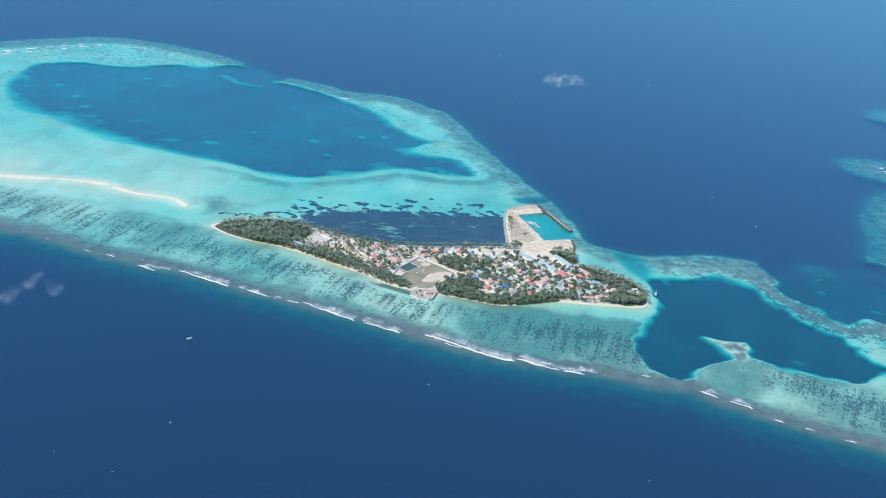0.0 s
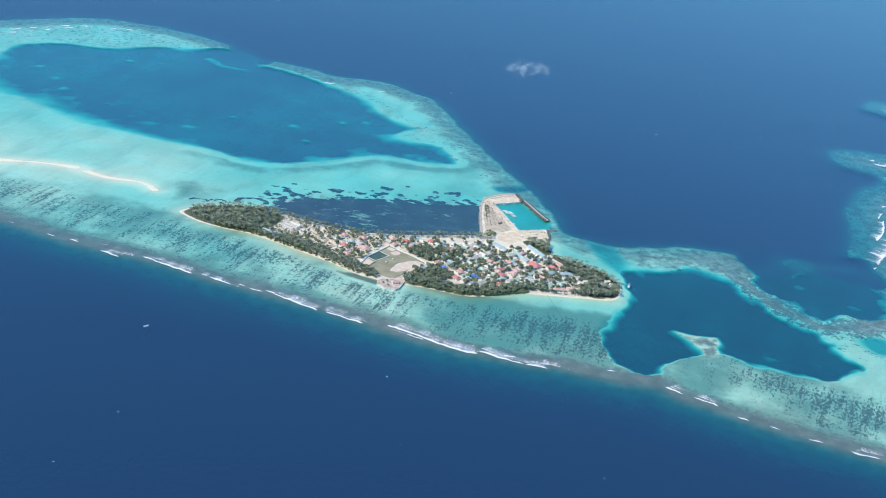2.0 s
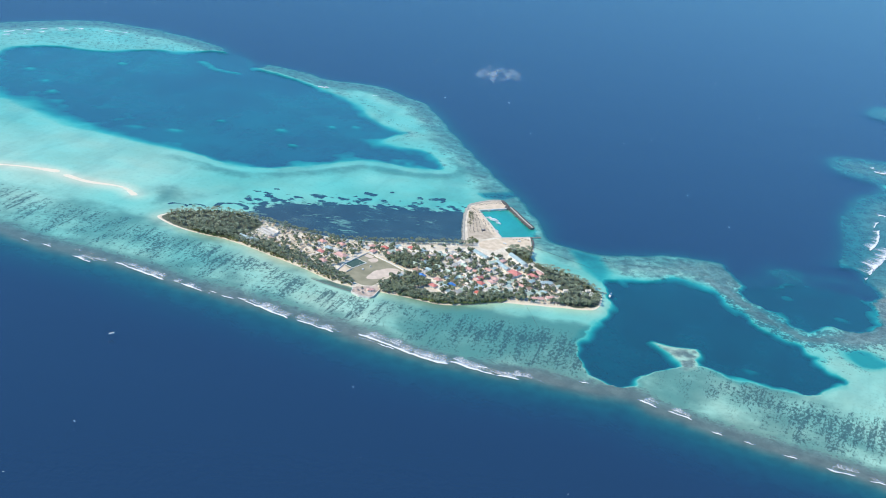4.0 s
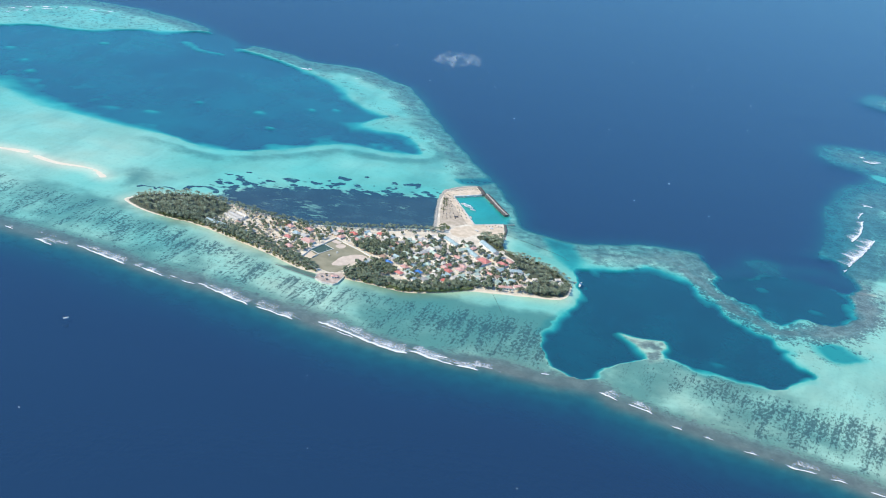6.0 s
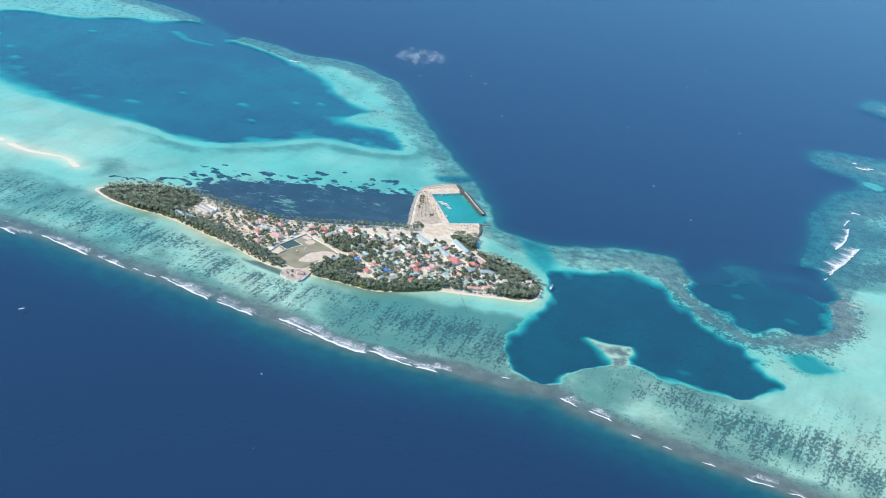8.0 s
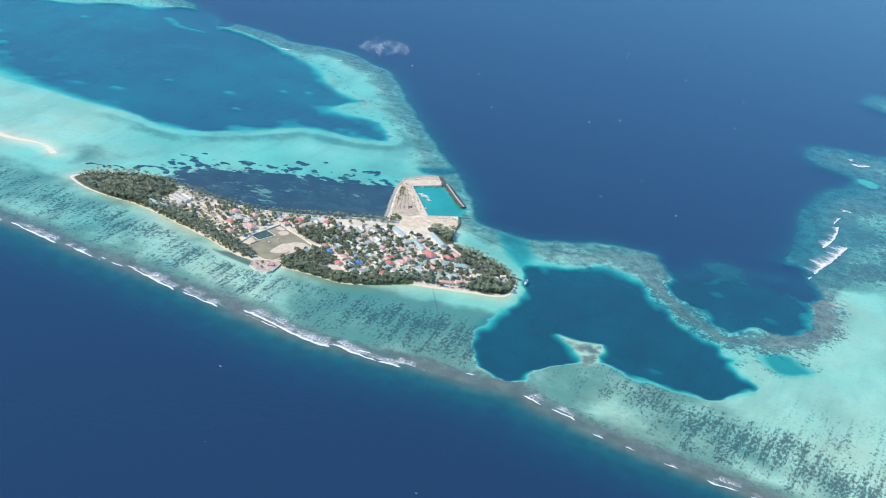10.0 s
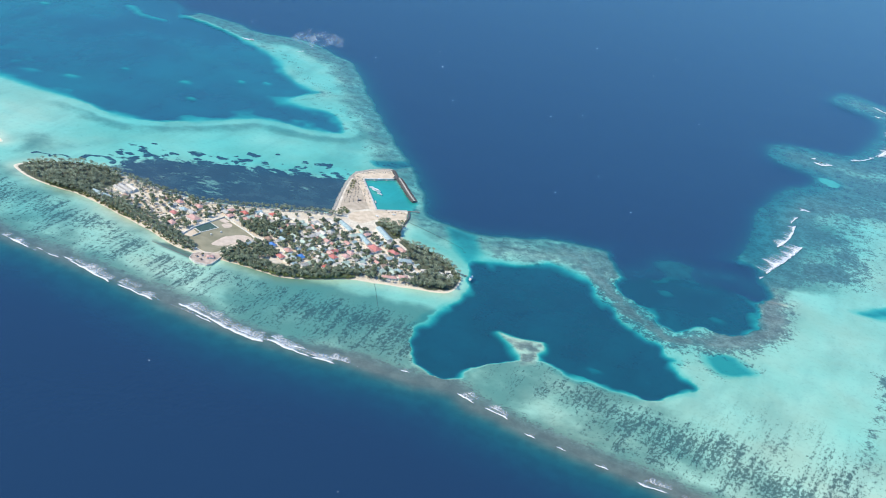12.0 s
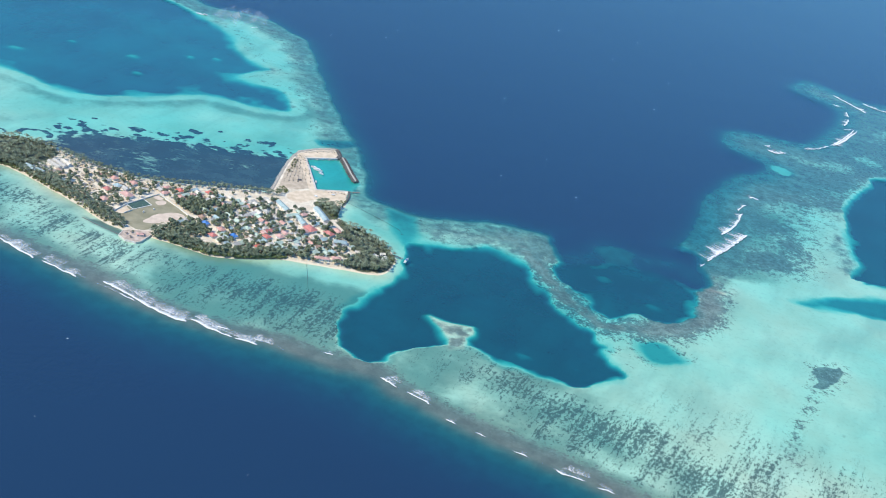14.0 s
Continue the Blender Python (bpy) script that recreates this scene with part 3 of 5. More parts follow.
    for road in ROADS:
        green -= 0.9 * ramp(-along(xy, road)[0], -5.5, -2.5)
    green -= ramp(inside(xy, SQUARE, 20), -4, 3)
    green -= 1.0 * ramp(harb, -25, 2) * (1 - 0.8 * np.exp(-(((xy[:, 0] - 208) / 10) ** 2 + ((xy[:, 1] - 1745) / 22) ** 2)))
    green -= 0.7 * (1 - ramp(isle, 2, 8))
    # grove floors: undergrowth plus the shade between crowns, put into the ground colour
    for grove, shaded_green in ((WEST_GROVE, 0.55), (EAST_GROVE, 0.9), (HARBOUR_GROVE, 2.6)):
        green += shaded_green * ramp(inside(xy, grove, 20), -8, 2)
    green -= 0.6 * np.exp(-(((xy[:, 0] + 30) / 60) ** 2 + ((xy[:, 1] - 1665) / 30) ** 2))
    return dict(depth=depth, land=land, coral=coral, grass=grass, mottle=mottle, silt=silt, face=face, rubble=rubble, murk=murk, green=green, way=way, off=off, kind=kind)


def axis(parts):
    """Grid lines: (start, spacing) stretches, to an end."""
    out = []
    for (a, s), (b, _) in zip(parts[:-1], parts[1:]):
        out.append(np.arange(a, b, (b - a) / max(1, round((b - a) / s))))
    return np.concatenate(out + [[parts[-1][0]]])


def raw_mesh(name, verts, faces):
    me = bpy.data.meshes.new(name)
    me.vertices.add(len(verts))
    me.vertices.foreach_set("co", np.ascontiguousarray(verts, np.float32).ravel())
    k = faces.shape[1]
    me.loops.add(faces.size)
    me.loops.foreach_set("vertex_index", np.ascontiguousarray(faces, np.int32).ravel())
    me.polygons.add(len(faces))
    me.polygons.foreach_set("loop_start", np.arange(0, faces.size, k, dtype=np.int32))
    me.update(calc_edges=True)
    return me


def build_sheet():
    xs = axis([(-30000, 6000), (-6000, 900), (-1800, 40), (-860, 8), (-300, 3), (900, 5), (1130, 9), (1500, 40), (3000, 700), (8000, 6000), (30000, 1)])
    ys = axis([(-20000, 5000), (-3000, 600), (300, 40), (1000, 10), (1170, 3.2), (1960, 5), (2150, 7), (2950, 40), (5200, 900), (10000, 5000), (40000, 1)])
    gx, gy = np.meshgrid(xs, ys)
    xy = np.stack([gx.ravel(), gy.ravel()], 1)
    got = survey(xy)
    z = np.where(got["land"] > 0, got["land"], -np.minimum(got["depth"], 30) * 0.18 - 0.05)
    nx, ny = len(xs), len(ys)
    i = (np.arange(ny - 1)[:, None] * nx + np.arange(nx - 1)[None]).ravel()
    quads = np.stack([i, i + 1, i + nx + 1, i + nx], 1)
    kinds = got["kind"][quads].max(1)
    names = {0: ("ocean", "deep blue open ocean with small wind waves", "ocean"), 1: ("reef_flat", "shallow turquoise reef flat with dark coral spurs", "reef"),
             20: ("island_ground", "pale sandy island ground with a beach rim", "island")}
    for n, key in enumerate(LAGOONS):
        names[2 + n] = (key, "deep blue lagoon basin inside the coral reef" if key != "harbour_basin" else "green-blue harbour basin behind the breakwater", "lagoon")
    for key, (name, label, category) in names.items():
        mine = quads[kinds == key]
        if not len(mine):
            continue
        used, faces = np.unique(mine, return_inverse=True)
        me = raw_mesh(name, np.column_stack([xy[used], z[used]]), faces.reshape(mine.shape))
        for field in ("depth", "land", "coral", "grass", "mottle", "silt", "face", "green", "rubble", "murk"):
            me.attributes.new(field, "FLOAT", "POINT").data.foreach_set("value", got[field][used].astype(np.float32))
        uv = np.column_stack([got["way"][used], got["off"][used], np.zeros(len(used))]).astype(np.float32)
        me.attributes.new("reef_uv", "FLOAT_VECTOR", "POINT").data.foreach_set("vector", uv.ravel())
        me.polygons.foreach_set("use_smooth", np.ones(len(mine), bool))
        me.materials.append(SEA)
        tagged(new(name, me), label, category, kind="structure")


build_sheet()


# ---- helpers for things ----
def part(name, bm, material, parent=None, label=""):
    """One mesh object from a bmesh (or a ready mesh), under a thing or a part."""
    if isinstance(bm, bmesh.types.BMesh):
        me = bpy.data.meshes.new(name)
        bm.to_mesh(me)
        bm.free()
    else:
        me = bm
    if material and not me.materials:
        me.materials.append(material)
    ob = new(name, me)
    ob.parent = parent
    if label:
        ob["label"] = label
    return ob


def thing(name, at, turn, label, category, group="", kind=""):
    """An Empty at the thing's base."""
    ob = new(name)
    ob.empty_display_size = 0.5
    ob.matrix_basis = pose(*at, 0, 0, turn)
    return tagged(ob, label, category, group, kind)


def box(bm, size, at=(0, 0, 0), turn=0.0, taper=1.0):
    """A box on its base centre, narrower at the top by taper."""
    w, d, h = size
    m = Matrix.Translation(at) @ Matrix.Rotation(turn, 4, "Z")
    v = [bm.verts.new(m @ Vector((sx * w / 2 * k, sy * d / 2 * k, z))) for z, k in ((0, 1.0), (h, taper)) for sx, sy in ((-1, -1), (1, -1), (1, 1), (-1, 1))]
    for f in ((3, 2, 1, 0), (4, 5, 6, 7), (0, 1, 5, 4), (1, 2, 6, 5), (2, 3, 7, 6), (3, 0, 4, 7)):
        bm.faces.new([v[i] for i in f])
    return v


def prism(bm, outline, low, high):
    """An upright block over an outline."""
    a = [bm.verts.new((x, y, low)) for x, y in outline]
    b = [bm.verts.new((x, y, high)) for x, y in outline]
    bm.faces.new(b)
    bm.faces.new(a[::-1])
    n = len(a)
    for i in range(n):
        bm.faces.new((a[i], a[(i + 1) % n], b[(i + 1) % n], b[i]))
    bmesh.ops.recalc_face_normals(bm, faces=bm.faces[:])


def tube(bm, pts, radii, sides=6):
    """A tapered round bar through the points."""
    rings = []
    for k, (p, r) in enumerate(zip(pts, radii)):
        way = (Vector(pts[min(k + 1, len(pts) - 1)]) - Vector(pts[max(k - 1, 0)])).normalized()
        q = way.to_track_quat("Z", "Y").to_matrix()
        rings.append([bm.verts.new(Vector(p) + q @ Vector((r * math.cos(a), r * math.sin(a), 0))) for a in (2 * math.pi * i / sides for i in range(sides))])
    for a, b in zip(rings[:-1], rings[1:]):
        for i in range(sides):
            bm.faces.new((a[i], a[(i + 1) % sides], b[(i + 1) % sides], b[i]))
    bm.faces.new(rings[-1])


rng = random.Random(11)

# ---- materials of the things ----
CONCRETE = plain("weathered_concrete", (0.64, 0.60, 0.53), 0.85, vary=0.2, relief=0.05)
PALE_WALL = plain("white_painted_plaster", (0.74, 0.72, 0.67), 0.8, vary=0.15)
CREAM_WALL = plain("cream_painted_plaster", (0.66, 0.57, 0.44), 0.8, vary=0.2)
TEAL_WALL = plain("pale_green_painted_plaster", (0.42, 0.55, 0.50), 0.8, vary=0.2)
CORAL_WALL = plain("coral_stone_wall", (0.58, 0.52, 0.43), 0.9, vary=0.3, relief=0.06)
DOOR_PAINT = plain("dark_door_paint", (0.10, 0.11, 0.12), 0.6)
GLASS = plain("window_glass", (0.05, 0.07, 0.09), 0.12, vary=0.1, spec=0.6)
ROCK = plain("breakwater_rock", (0.14, 0.135, 0.125), 0.9, vary=0.45, scale=0.5, relief=0.1)
PALE_ROCK = plain("coral_rubble", (0.48, 0.44, 0.37), 0.9, vary=0.35, relief=0.08)
PINK_PAVING = plain("faded_red_paving", (0.54, 0.43, 0.34), 0.85, vary=0.35, scale=0.15)
HULL = plain("white_boat_paint", (0.80, 0.80, 0.79), 0.3, vary=0.08, spec=0.5)
DECK = plain("boat_deck", (0.62, 0.58, 0.50), 0.6)
BLUE_TRIM = plain("blue_boat_trim", (0.08, 0.22, 0.38), 0.4)
TIMBER = plain("grey_timber", (0.24, 0.20, 0.16), 0.85, vary=0.3)
TURF = plain("dark_green_turf", (0.045, 0.105, 0.085), 0.9, vary=0.2, scale=0.2)
LINE_PAINT = plain("pale_kerb_paint", (0.70, 0.69, 0.62), 0.8, vary=0.12)
VEHICLE = plain("dark_vehicle_paint", (0.09, 0.09, 0.10), 0.4)
PIPE = plain("dark_cable", (0.03, 0.04, 0.045), 0.7)
ROOFS = {
    "white": corrugated("white_roof_sheet", (0.76, 0.70, 0.58), 0.25),
    "grey": corrugated("grey_roof_sheet", (0.50, 0.48, 0.42), 0.4),
    "mint": corrugated("pale_green_roof_sheet", (0.50, 0.62, 0.49), 0.2),
    "sky": corrugated("pale_blue_roof_sheet", (0.36, 0.50, 0.50), 0.2),
    "blue": corrugated("bright_blue_roof_sheet", (0.07, 0.25, 0.62), 0.1),
    "red": corrugated("red_roof_sheet", (0.60, 0.17, 0.13), 0.15),
    "pink": corrugated("faded_red_roof_sheet", (0.66, 0.36, 0.29), 0.2),
    "rust": corrugated("brown_roof_sheet", (0.40, 0.26, 0.18), 0.5),
}


def leaf_material(name, a, b):
    m = Mat(name)
    tone = m.mix(m.random(), a, b)
    island = m.node("NewGeometry").outputs["Random Per Island"]
    tone = m.mix(m.math("MULTIPLY", island, 0.5), tone, tuple(c * 0.5 for c in a))
    tone = m.mix(m.math("MULTIPLY", m.step(m.noise(m.place(), 0.16, 3.0), 0.45, 0.68), 0.6), tone, tuple(c * 1.25 for c in b))
    m.bsdf.inputs["Subsurface Weight"].default_value = 0.0
    return m.finish(tone, 0.55, 0.0, 0.35)


PALM_LEAF = leaf_material("palm_leaf", (0.115, 0.150, 0.090), (0.265, 0.305, 0.190))
TREE_LEAF = leaf_material("tree_leaf", (0.125, 0.160, 0.095), (0.215, 0.245, 0.140))
SHRUB_LEAF = leaf_material("shrub_leaf", (0.12, 0.155, 0.05), (0.20, 0.225, 0.08))
BARK = plain("bark", (0.20, 0.16, 0.12), 0.9, vary=0.3)


# ---- trees ----
def palm_meshes(seed):
    """A leaning coconut palm: trunk and a crown of arching, folded fronds."""
    r = random.Random(seed)
    h, lean, face = r.uniform(5.2, 8.4), r.uniform(0.2, 1.2), r.uniform(0, 6.28)
    path = [(lean * s * s * math.cos(face), lean * s * s * math.sin(face), h * s) for s in (-0.04, 0.35, 0.7, 1.0)]
    bm = bmesh.new()
    tube(bm, path, (0.26, 0.17, 0.14, 0.12), 5)
    trunk = bpy.data.meshes.new("trunk")
    bm.to_mesh(trunk), bm.free()
    trunk.materials.append(BARK)
    bm = bmesh.new()
    top = Vector(path[-1])
    for k in range(15):
        a, lift = 2.4 * k + r.uniform(-0.3, 0.3), 1.25 - 1.75 * (k / 14) + r.uniform(-0.2, 0.2)
        out, side, reach = Vector((math.cos(a), math.sin(a), 0)), Vector((-math.sin(a), math.cos(a), 0)), r.uniform(3.5, 4.7)
        rows = []
        for s, w in ((0.0, 0.07), (0.3, 0.34), (0.65, 0.33), (0.88, 0.2), (1.0, 0.03)):
            mid = top + out * reach * s * (1 - 0.16 * s) + Vector((0, 0, lift * s * 1.9 - (1.3 + lift) * 1.1 * s * s))
            rows.append([bm.verts.new(mid + side * w - Vector((0, 0, 0.55 * w))), bm.verts.new(mid), bm.verts.new(mid - side * w - Vector((0, 0, 0.55 * w)))])
        for p, q in zip(rows[:-1], rows[1:]):
            bm.faces.new((p[0], p[1], q[1], q[0])), bm.faces.new((p[1], p[2], q[2], q[1]))
    crown = bpy.data.meshes.new("crown")
    bm.to_mesh(crown), bm.free()
    crown.materials.append(PALM_LEAF)
    return trunk, crown


def leafy_meshes(seed, height, spread, leaf, clumps=150):
    """A broad tree or shrub: forked trunk, and leaf clumps over several uneven lobes."""
    r = random.Random(seed)
    bm = bmesh.new()
    fork = height * 0.42
    tube(bm, [(0, 0, -0.3), (0.1, 0.05, fork * 0.5), (0.15, 0, fork)], (0.32, 0.24, 0.2), 6)
    lobes = []
    for k in range(r.randint(5, 7)):
        a, out = 2.2 * k + r.uniform(-0.4, 0.4), spread * r.uniform(0.2, 0.72)
        c = Vector((out * math.cos(a), out * math.sin(a), height * r.uniform(0.5, 0.85)))
        lobes.append((c, spread * r.uniform(0.34, 0.55)))
        tube(bm, [(0.15, 0, fork * 0.9), c * 0.6 + Vector((0, 0, fork * 0.3)), c], (0.13, 0.09, 0.05), 4)
    trunk = bpy.data.meshes.new("trunk")
    bm.to_mesh(trunk), bm.free()
    trunk.materials.append(BARK)
    bm = bmesh.new()
    for k in range(clumps):
        c, size = lobes[k % len(lobes)]
        n = Vector((r.gauss(0, 1), r.gauss(0, 1), r.gauss(0.35, 0.8))).normalized()
        p = c + n * size * r.uniform(0.72, 1.08)
        p.z = max(p.z, 0.25 * height)
        n = (n + Vector((r.uniform(-0.5, 0.5), r.uniform(-0.5, 0.5), r.uniform(-0.2, 0.6)))).normalized()
        q = n.to_track_quat("Z", "Y").to_matrix()
        s, spin = size * r.uniform(0.26, 0.46), r.uniform(0, 6.28)
        ring = [bm.verts.new(p + q @ Vector((s * r.uniform(0.7, 1.2) * math.cos(spin + a), s * r.uniform(0.7, 1.2) * math.sin(spin + a), -0.3 * s * (i % 2)))) for i, a in enumerate((0, 1.26, 2.51, 3.77, 5.03))]
        mid = bm.verts.new(p + n * s * 0.35)
        for i in range(5):
            bm.faces.new((ring[i], ring[(i + 1) % 5], mid))
    crown = bpy.data.meshes.new("crown")
    bm.to_mesh(crown), bm.free()
    crown.materials.append(leaf)
    return trunk, crown


PALMS = [palm_meshes(100 + k) for k in range(6)]
TREES = [leafy_meshes(200 + k, 5.2 + 0.5 * k, 3.1 + 0.3 * (k % 3), TREE_LEAF) for k in range(5)]
SHRUBS = [leafy_meshes(300 + k, 2.6 + 0.3 * k, 2.3, SHRUB_LEAF, 100) for k in range(3)]


def arrays(me):
    v = np.empty(len(me.vertices) * 3, np.float32)
    me.vertices.foreach_get("co", v)
    return v.reshape(-1, 3), [tuple(p.vertices) for p in me.polygons]


def scatter_stuff(name, spots, kinds, which, label, category, material):
    """Many alike trees too many to count, as one object; spots: x, y, z, turn, size."""
    cache = [arrays(k[which]) for k in kinds]
    verts, faces, base = [], [], 0
    for n, (x, y, z, turn, size) in enumerate(spots):
        v, f = cache[n % len(cache)]
        c, s = math.cos(turn), math.sin(turn)
        verts.append(np.column_stack([x + size * (v[:, 0] * c - v[:, 1] * s), y + size * (v[:, 0] * s + v[:, 1] * c), z + size * v[:, 2]]))
        faces += [tuple(i + base for i in p) for p in f]
        base += len(v)
    me = bpy.data.meshes.new(name)
    me.from_pydata(np.vstack(verts).tolist(), [], faces)
    me.materials.append(material)
    return me


def plant(spots, kinds, name, label, category, group, single, leaf):
    """The first spots as trees of their own, the rest joined."""
    for n, (x, y, z, turn, size) in enumerate(spots[:single]):
        tree = thing(name, (x, y, z), math.degrees(turn), label, category, group)
        tree.scale = (size, size, size)
        trunk, crown = kinds[n % len(kinds)]
        part("trunk", trunk, None, tree)
        part("crown", crown, None, tree)
    rest = spots[single:]
    if rest:
        mass = thing(name + "_mass", (0, 0, 0), 0, "dense mass of " + label, category, kind="stuff")
        part("crown", scatter_stuff("crown", rest, kinds, 1, "", "", leaf), None, mass)
        part("trunk", scatter_stuff("trunk", rest, kinds, 0, "", "", BARK), None, mass)


def polygon_spots(outline, spacing, seed, size=(0.85, 1.15), keep=1.0):
    """Uneven places inside an outline, about that far apart."""
    r = random.Random(seed)
    lo, hi = outline.min(0), outline.max(0)
    xy = [(x + r.uniform(-0.42, 0.42) * spacing, y + r.uniform(-0.42, 0.42) * spacing) for x in np.arange(lo[0], hi[0], spacing) for y in np.arange(lo[1], hi[1], spacing)]
    ok = inside(np.array(xy), outline) > 0
    return [(x, y, r.uniform(0, 6.28), r.uniform(*size)) for (x, y), k in zip(xy, ok) if k and r.random() < keep]


VILLAGE = points("-90,1640 -88,1690 -30,1692 60,1684 120,1696 200,1715 245,1700 300,1680 318,1655 345,1610 340,1580 290,1562 215,1550 169,1552 125,1572 100,1585 122,1606 68,1650 50,1660 15,1590 -40,1614")

WOODED = points("82,1640 118,1664 165,1652 158,1622 128,1612 108,1622")

# ---- houses ----
HOUSE_MESHES = {}


def house_parts(w, d, h, roof, wall, hip):
    """Meshes of a low house: walls, a thick roof with eaves, a door and windows."""
    key = (w, d, h, roof, wall.name, hip)
    if key in HOUSE_MESHES:
        return HOUSE_MESHES[key]
    out = []

    def done(name, bm, mat, label=""):
        me = bpy.data.meshes.new(name)
        bmesh.ops.recalc_face_normals(bm, faces=bm.faces[:])
        bm.to_mesh(me), bm.free()
        me.materials.append(mat)
        out.append((name, me, label))

    rise, e = 0.24 * d, 0.45
    bm = bmesh.new()
    a = box(bm, (w, d, h), (0, 0, -0.15))
    if not hip:
        for sx in (-1, 1):
            v = [bm.verts.new((sx * w / 2, y, z)) for y, z in ((-d / 2, h - 0.15), (d / 2, h - 0.15), (0, h - 0.15 + rise))]
            bm.faces.new(v)
    done("wall", bm, wall)
    bm = bmesh.new()
    low, top, run = h - 0.15 - rise * e / (d / 2), h - 0.1 + rise, (w / 2 - d / 2 * 0.9 if hip else w / 2 + e)
    eave = [(-w / 2 - e, -d / 2 - e), (w / 2 + e, -d / 2 - e), (w / 2 + e, d / 2 + e), (-w / 2 - e, d / 2 + e)]
    for dz, flip in ((0.14, 1), (0.0, -1)):
        p = [bm.verts.new((x, y, low + dz)) for x, y in eave]
        q = [bm.verts.new((-run, 0, top + dz)), bm.verts.new((run, 0, top + dz))]
        for f in ((p[0], p[1], q[1], q[0]), (p[2], p[3], q[0], q[1]), (p[1], p[2], q[1]), (p[3], p[0], q[0])):
            if len(f) == 4 or hip:
                bm.faces.new(f[::flip])
    n = len(bm.verts) // 2
    bm.verts.ensure_lookup_table()
    loop = (0, 1, 2, 3) if hip else (0, 1, 5, 2, 3, 4)
    for i, j in zip(loop, loop[1:] + loop[:1]):
        bm.faces.new((bm.verts[i], bm.verts[j], bm.verts[j + n], bm.verts[i + n]))
    box(bm, (2 * run, 0.3, 0.12), (0, 0, top + 0.1))
    done("roof", bm, ROOFS[roof], "painted corrugated metal roof")
    bm = bmesh.new()
    box(bm, (0.9, 0.12, 2.0), (w * 0.1, -d / 2 - 0.02, 0))
    done("door", bm, DOOR_PAINT)
    for x in (-w * 0.3, w * 0.34):
        bm = bmesh.new()
        box(bm, (1.2, 0.1, 1.1), (x, -d / 2 - 0.02, 0.9))
        done("window", bm, GLASS)
    HOUSE_MESHES[key] = out
    return out


def house(x, y, w, d, h, turn, roof, wall, hip, label, category="house", group="", name="house"):
    ob = thing(name, (x, y, 1.6), turn, label, category, group)
    for part_name, me, tag in house_parts(w, d, h, roof, wall, hip):
        part(part_name, me, None, ob, tag)
    return ob


ROOF_WORDS = {"white": "white metal", "grey": "weathered grey metal", "mint": "pale green metal", "sky": "pale blue metal", "blue": "bright blue metal",
              "red": "red metal", "pink": "faded red metal", "rust": "rusty brown metal"}
taken = []                                                            # x, y, radius of what stands in the village
# the roofs that stand out
BIG = [
    ("school_building", 281, 1693, 40, 9, -58, "sky"), ("school_building", 257, 1663, 27, 8, -54, "sky"), ("school_building", 225, 1695, 30, 8, -50, "sky"),
    ("school_building", 243, 1672, 20, 7, 38, "mint"), ("school_building", -122, 1652, 16, 9, -24, "sky"), ("school_building", -106, 1646, 14, 8, -24, "sky"),
    ("warehouse", -97, 1675, 26, 6, -35, "grey"), ("warehouse", -92, 1682, 27, 6, -35, "grey"), ("warehouse", -85, 1688, 19, 6, -35, "white"), ("public_hall", 274, 1643, 18, 13, -40, "red"),
    ("public_hall", 268, 1632, 12, 9, -40, "pink"), ("public_hall", 301, 1640, 14, 10, -40, "red"), ("public_hall", 311, 1653, 15, 8, -48, "pink"),
    ("public_hall", 305, 1566, 19, 7, 12, "pink"), ("public_hall", 323, 1573, 12, 9, 12, "pink"), ("public_hall", 21, 1630, 18, 12, -36, "pink"),
    ("public_hall", 320, 1622, 18, 9, 10, "sky"),
]
for kind_name, x, y, w, d, turn, roof in BIG:
    house(x, y, w, d, 3.6, turn, roof, PALE_WALL, kind_name == "public_hall", f"long {kind_name.replace('_', ' ')} with a {ROOF_WORDS[roof]} roof", kind_name.split("_")[-1], name=kind_name)
    taken += [(x + k * w * 0.3 * math.cos(radians(turn)), y + k * w * 0.3 * math.sin(radians(turn)), 0.36 * w * 0.6 + d * 0.4) for k in (-1, 0, 1)]
MARKED = [(-11, 1673, "pink"), (18, 1670, "pink"), (-8, 1636, "red"), (-2, 1606, "pink"), (82, 1677, "red"), (121, 1688, "red"), (163, 1589, "pink"), (157, 1568, "red"),
          (224, 1595, "red"), (221, 1562, "red"), (245, 1615, "pink"), (240, 1604, "pink"), (183, 1578, "blue"), (1, 1652, "sky"), (139, 1597, "blue"), (131, 1612, "rust"), (205, 1575, "white")]
for x, y, roof in MARKED:
    house(x, y, 10.5, 8.5, 2.9, -38 + rng.uniform(-8, 8), roof, PALE_WALL, True, f"village house under a hipped {ROOF_WORDS[roof]} roof", group="village houses")
    taken.append((x, y, 7.0))
for x, y, turn in ((380, 1615, 20), (372, 1606, -30), (384, 1604, 70), (347, 1606, 10), (338, 1596, -40)):
    house(x, y, 7.0, 5.6, 2.5, turn, "white", PALE_WALL, False, "small white house in a clearing of the palm grove", group="grove houses")
    taken.append((x, y, 6.0))
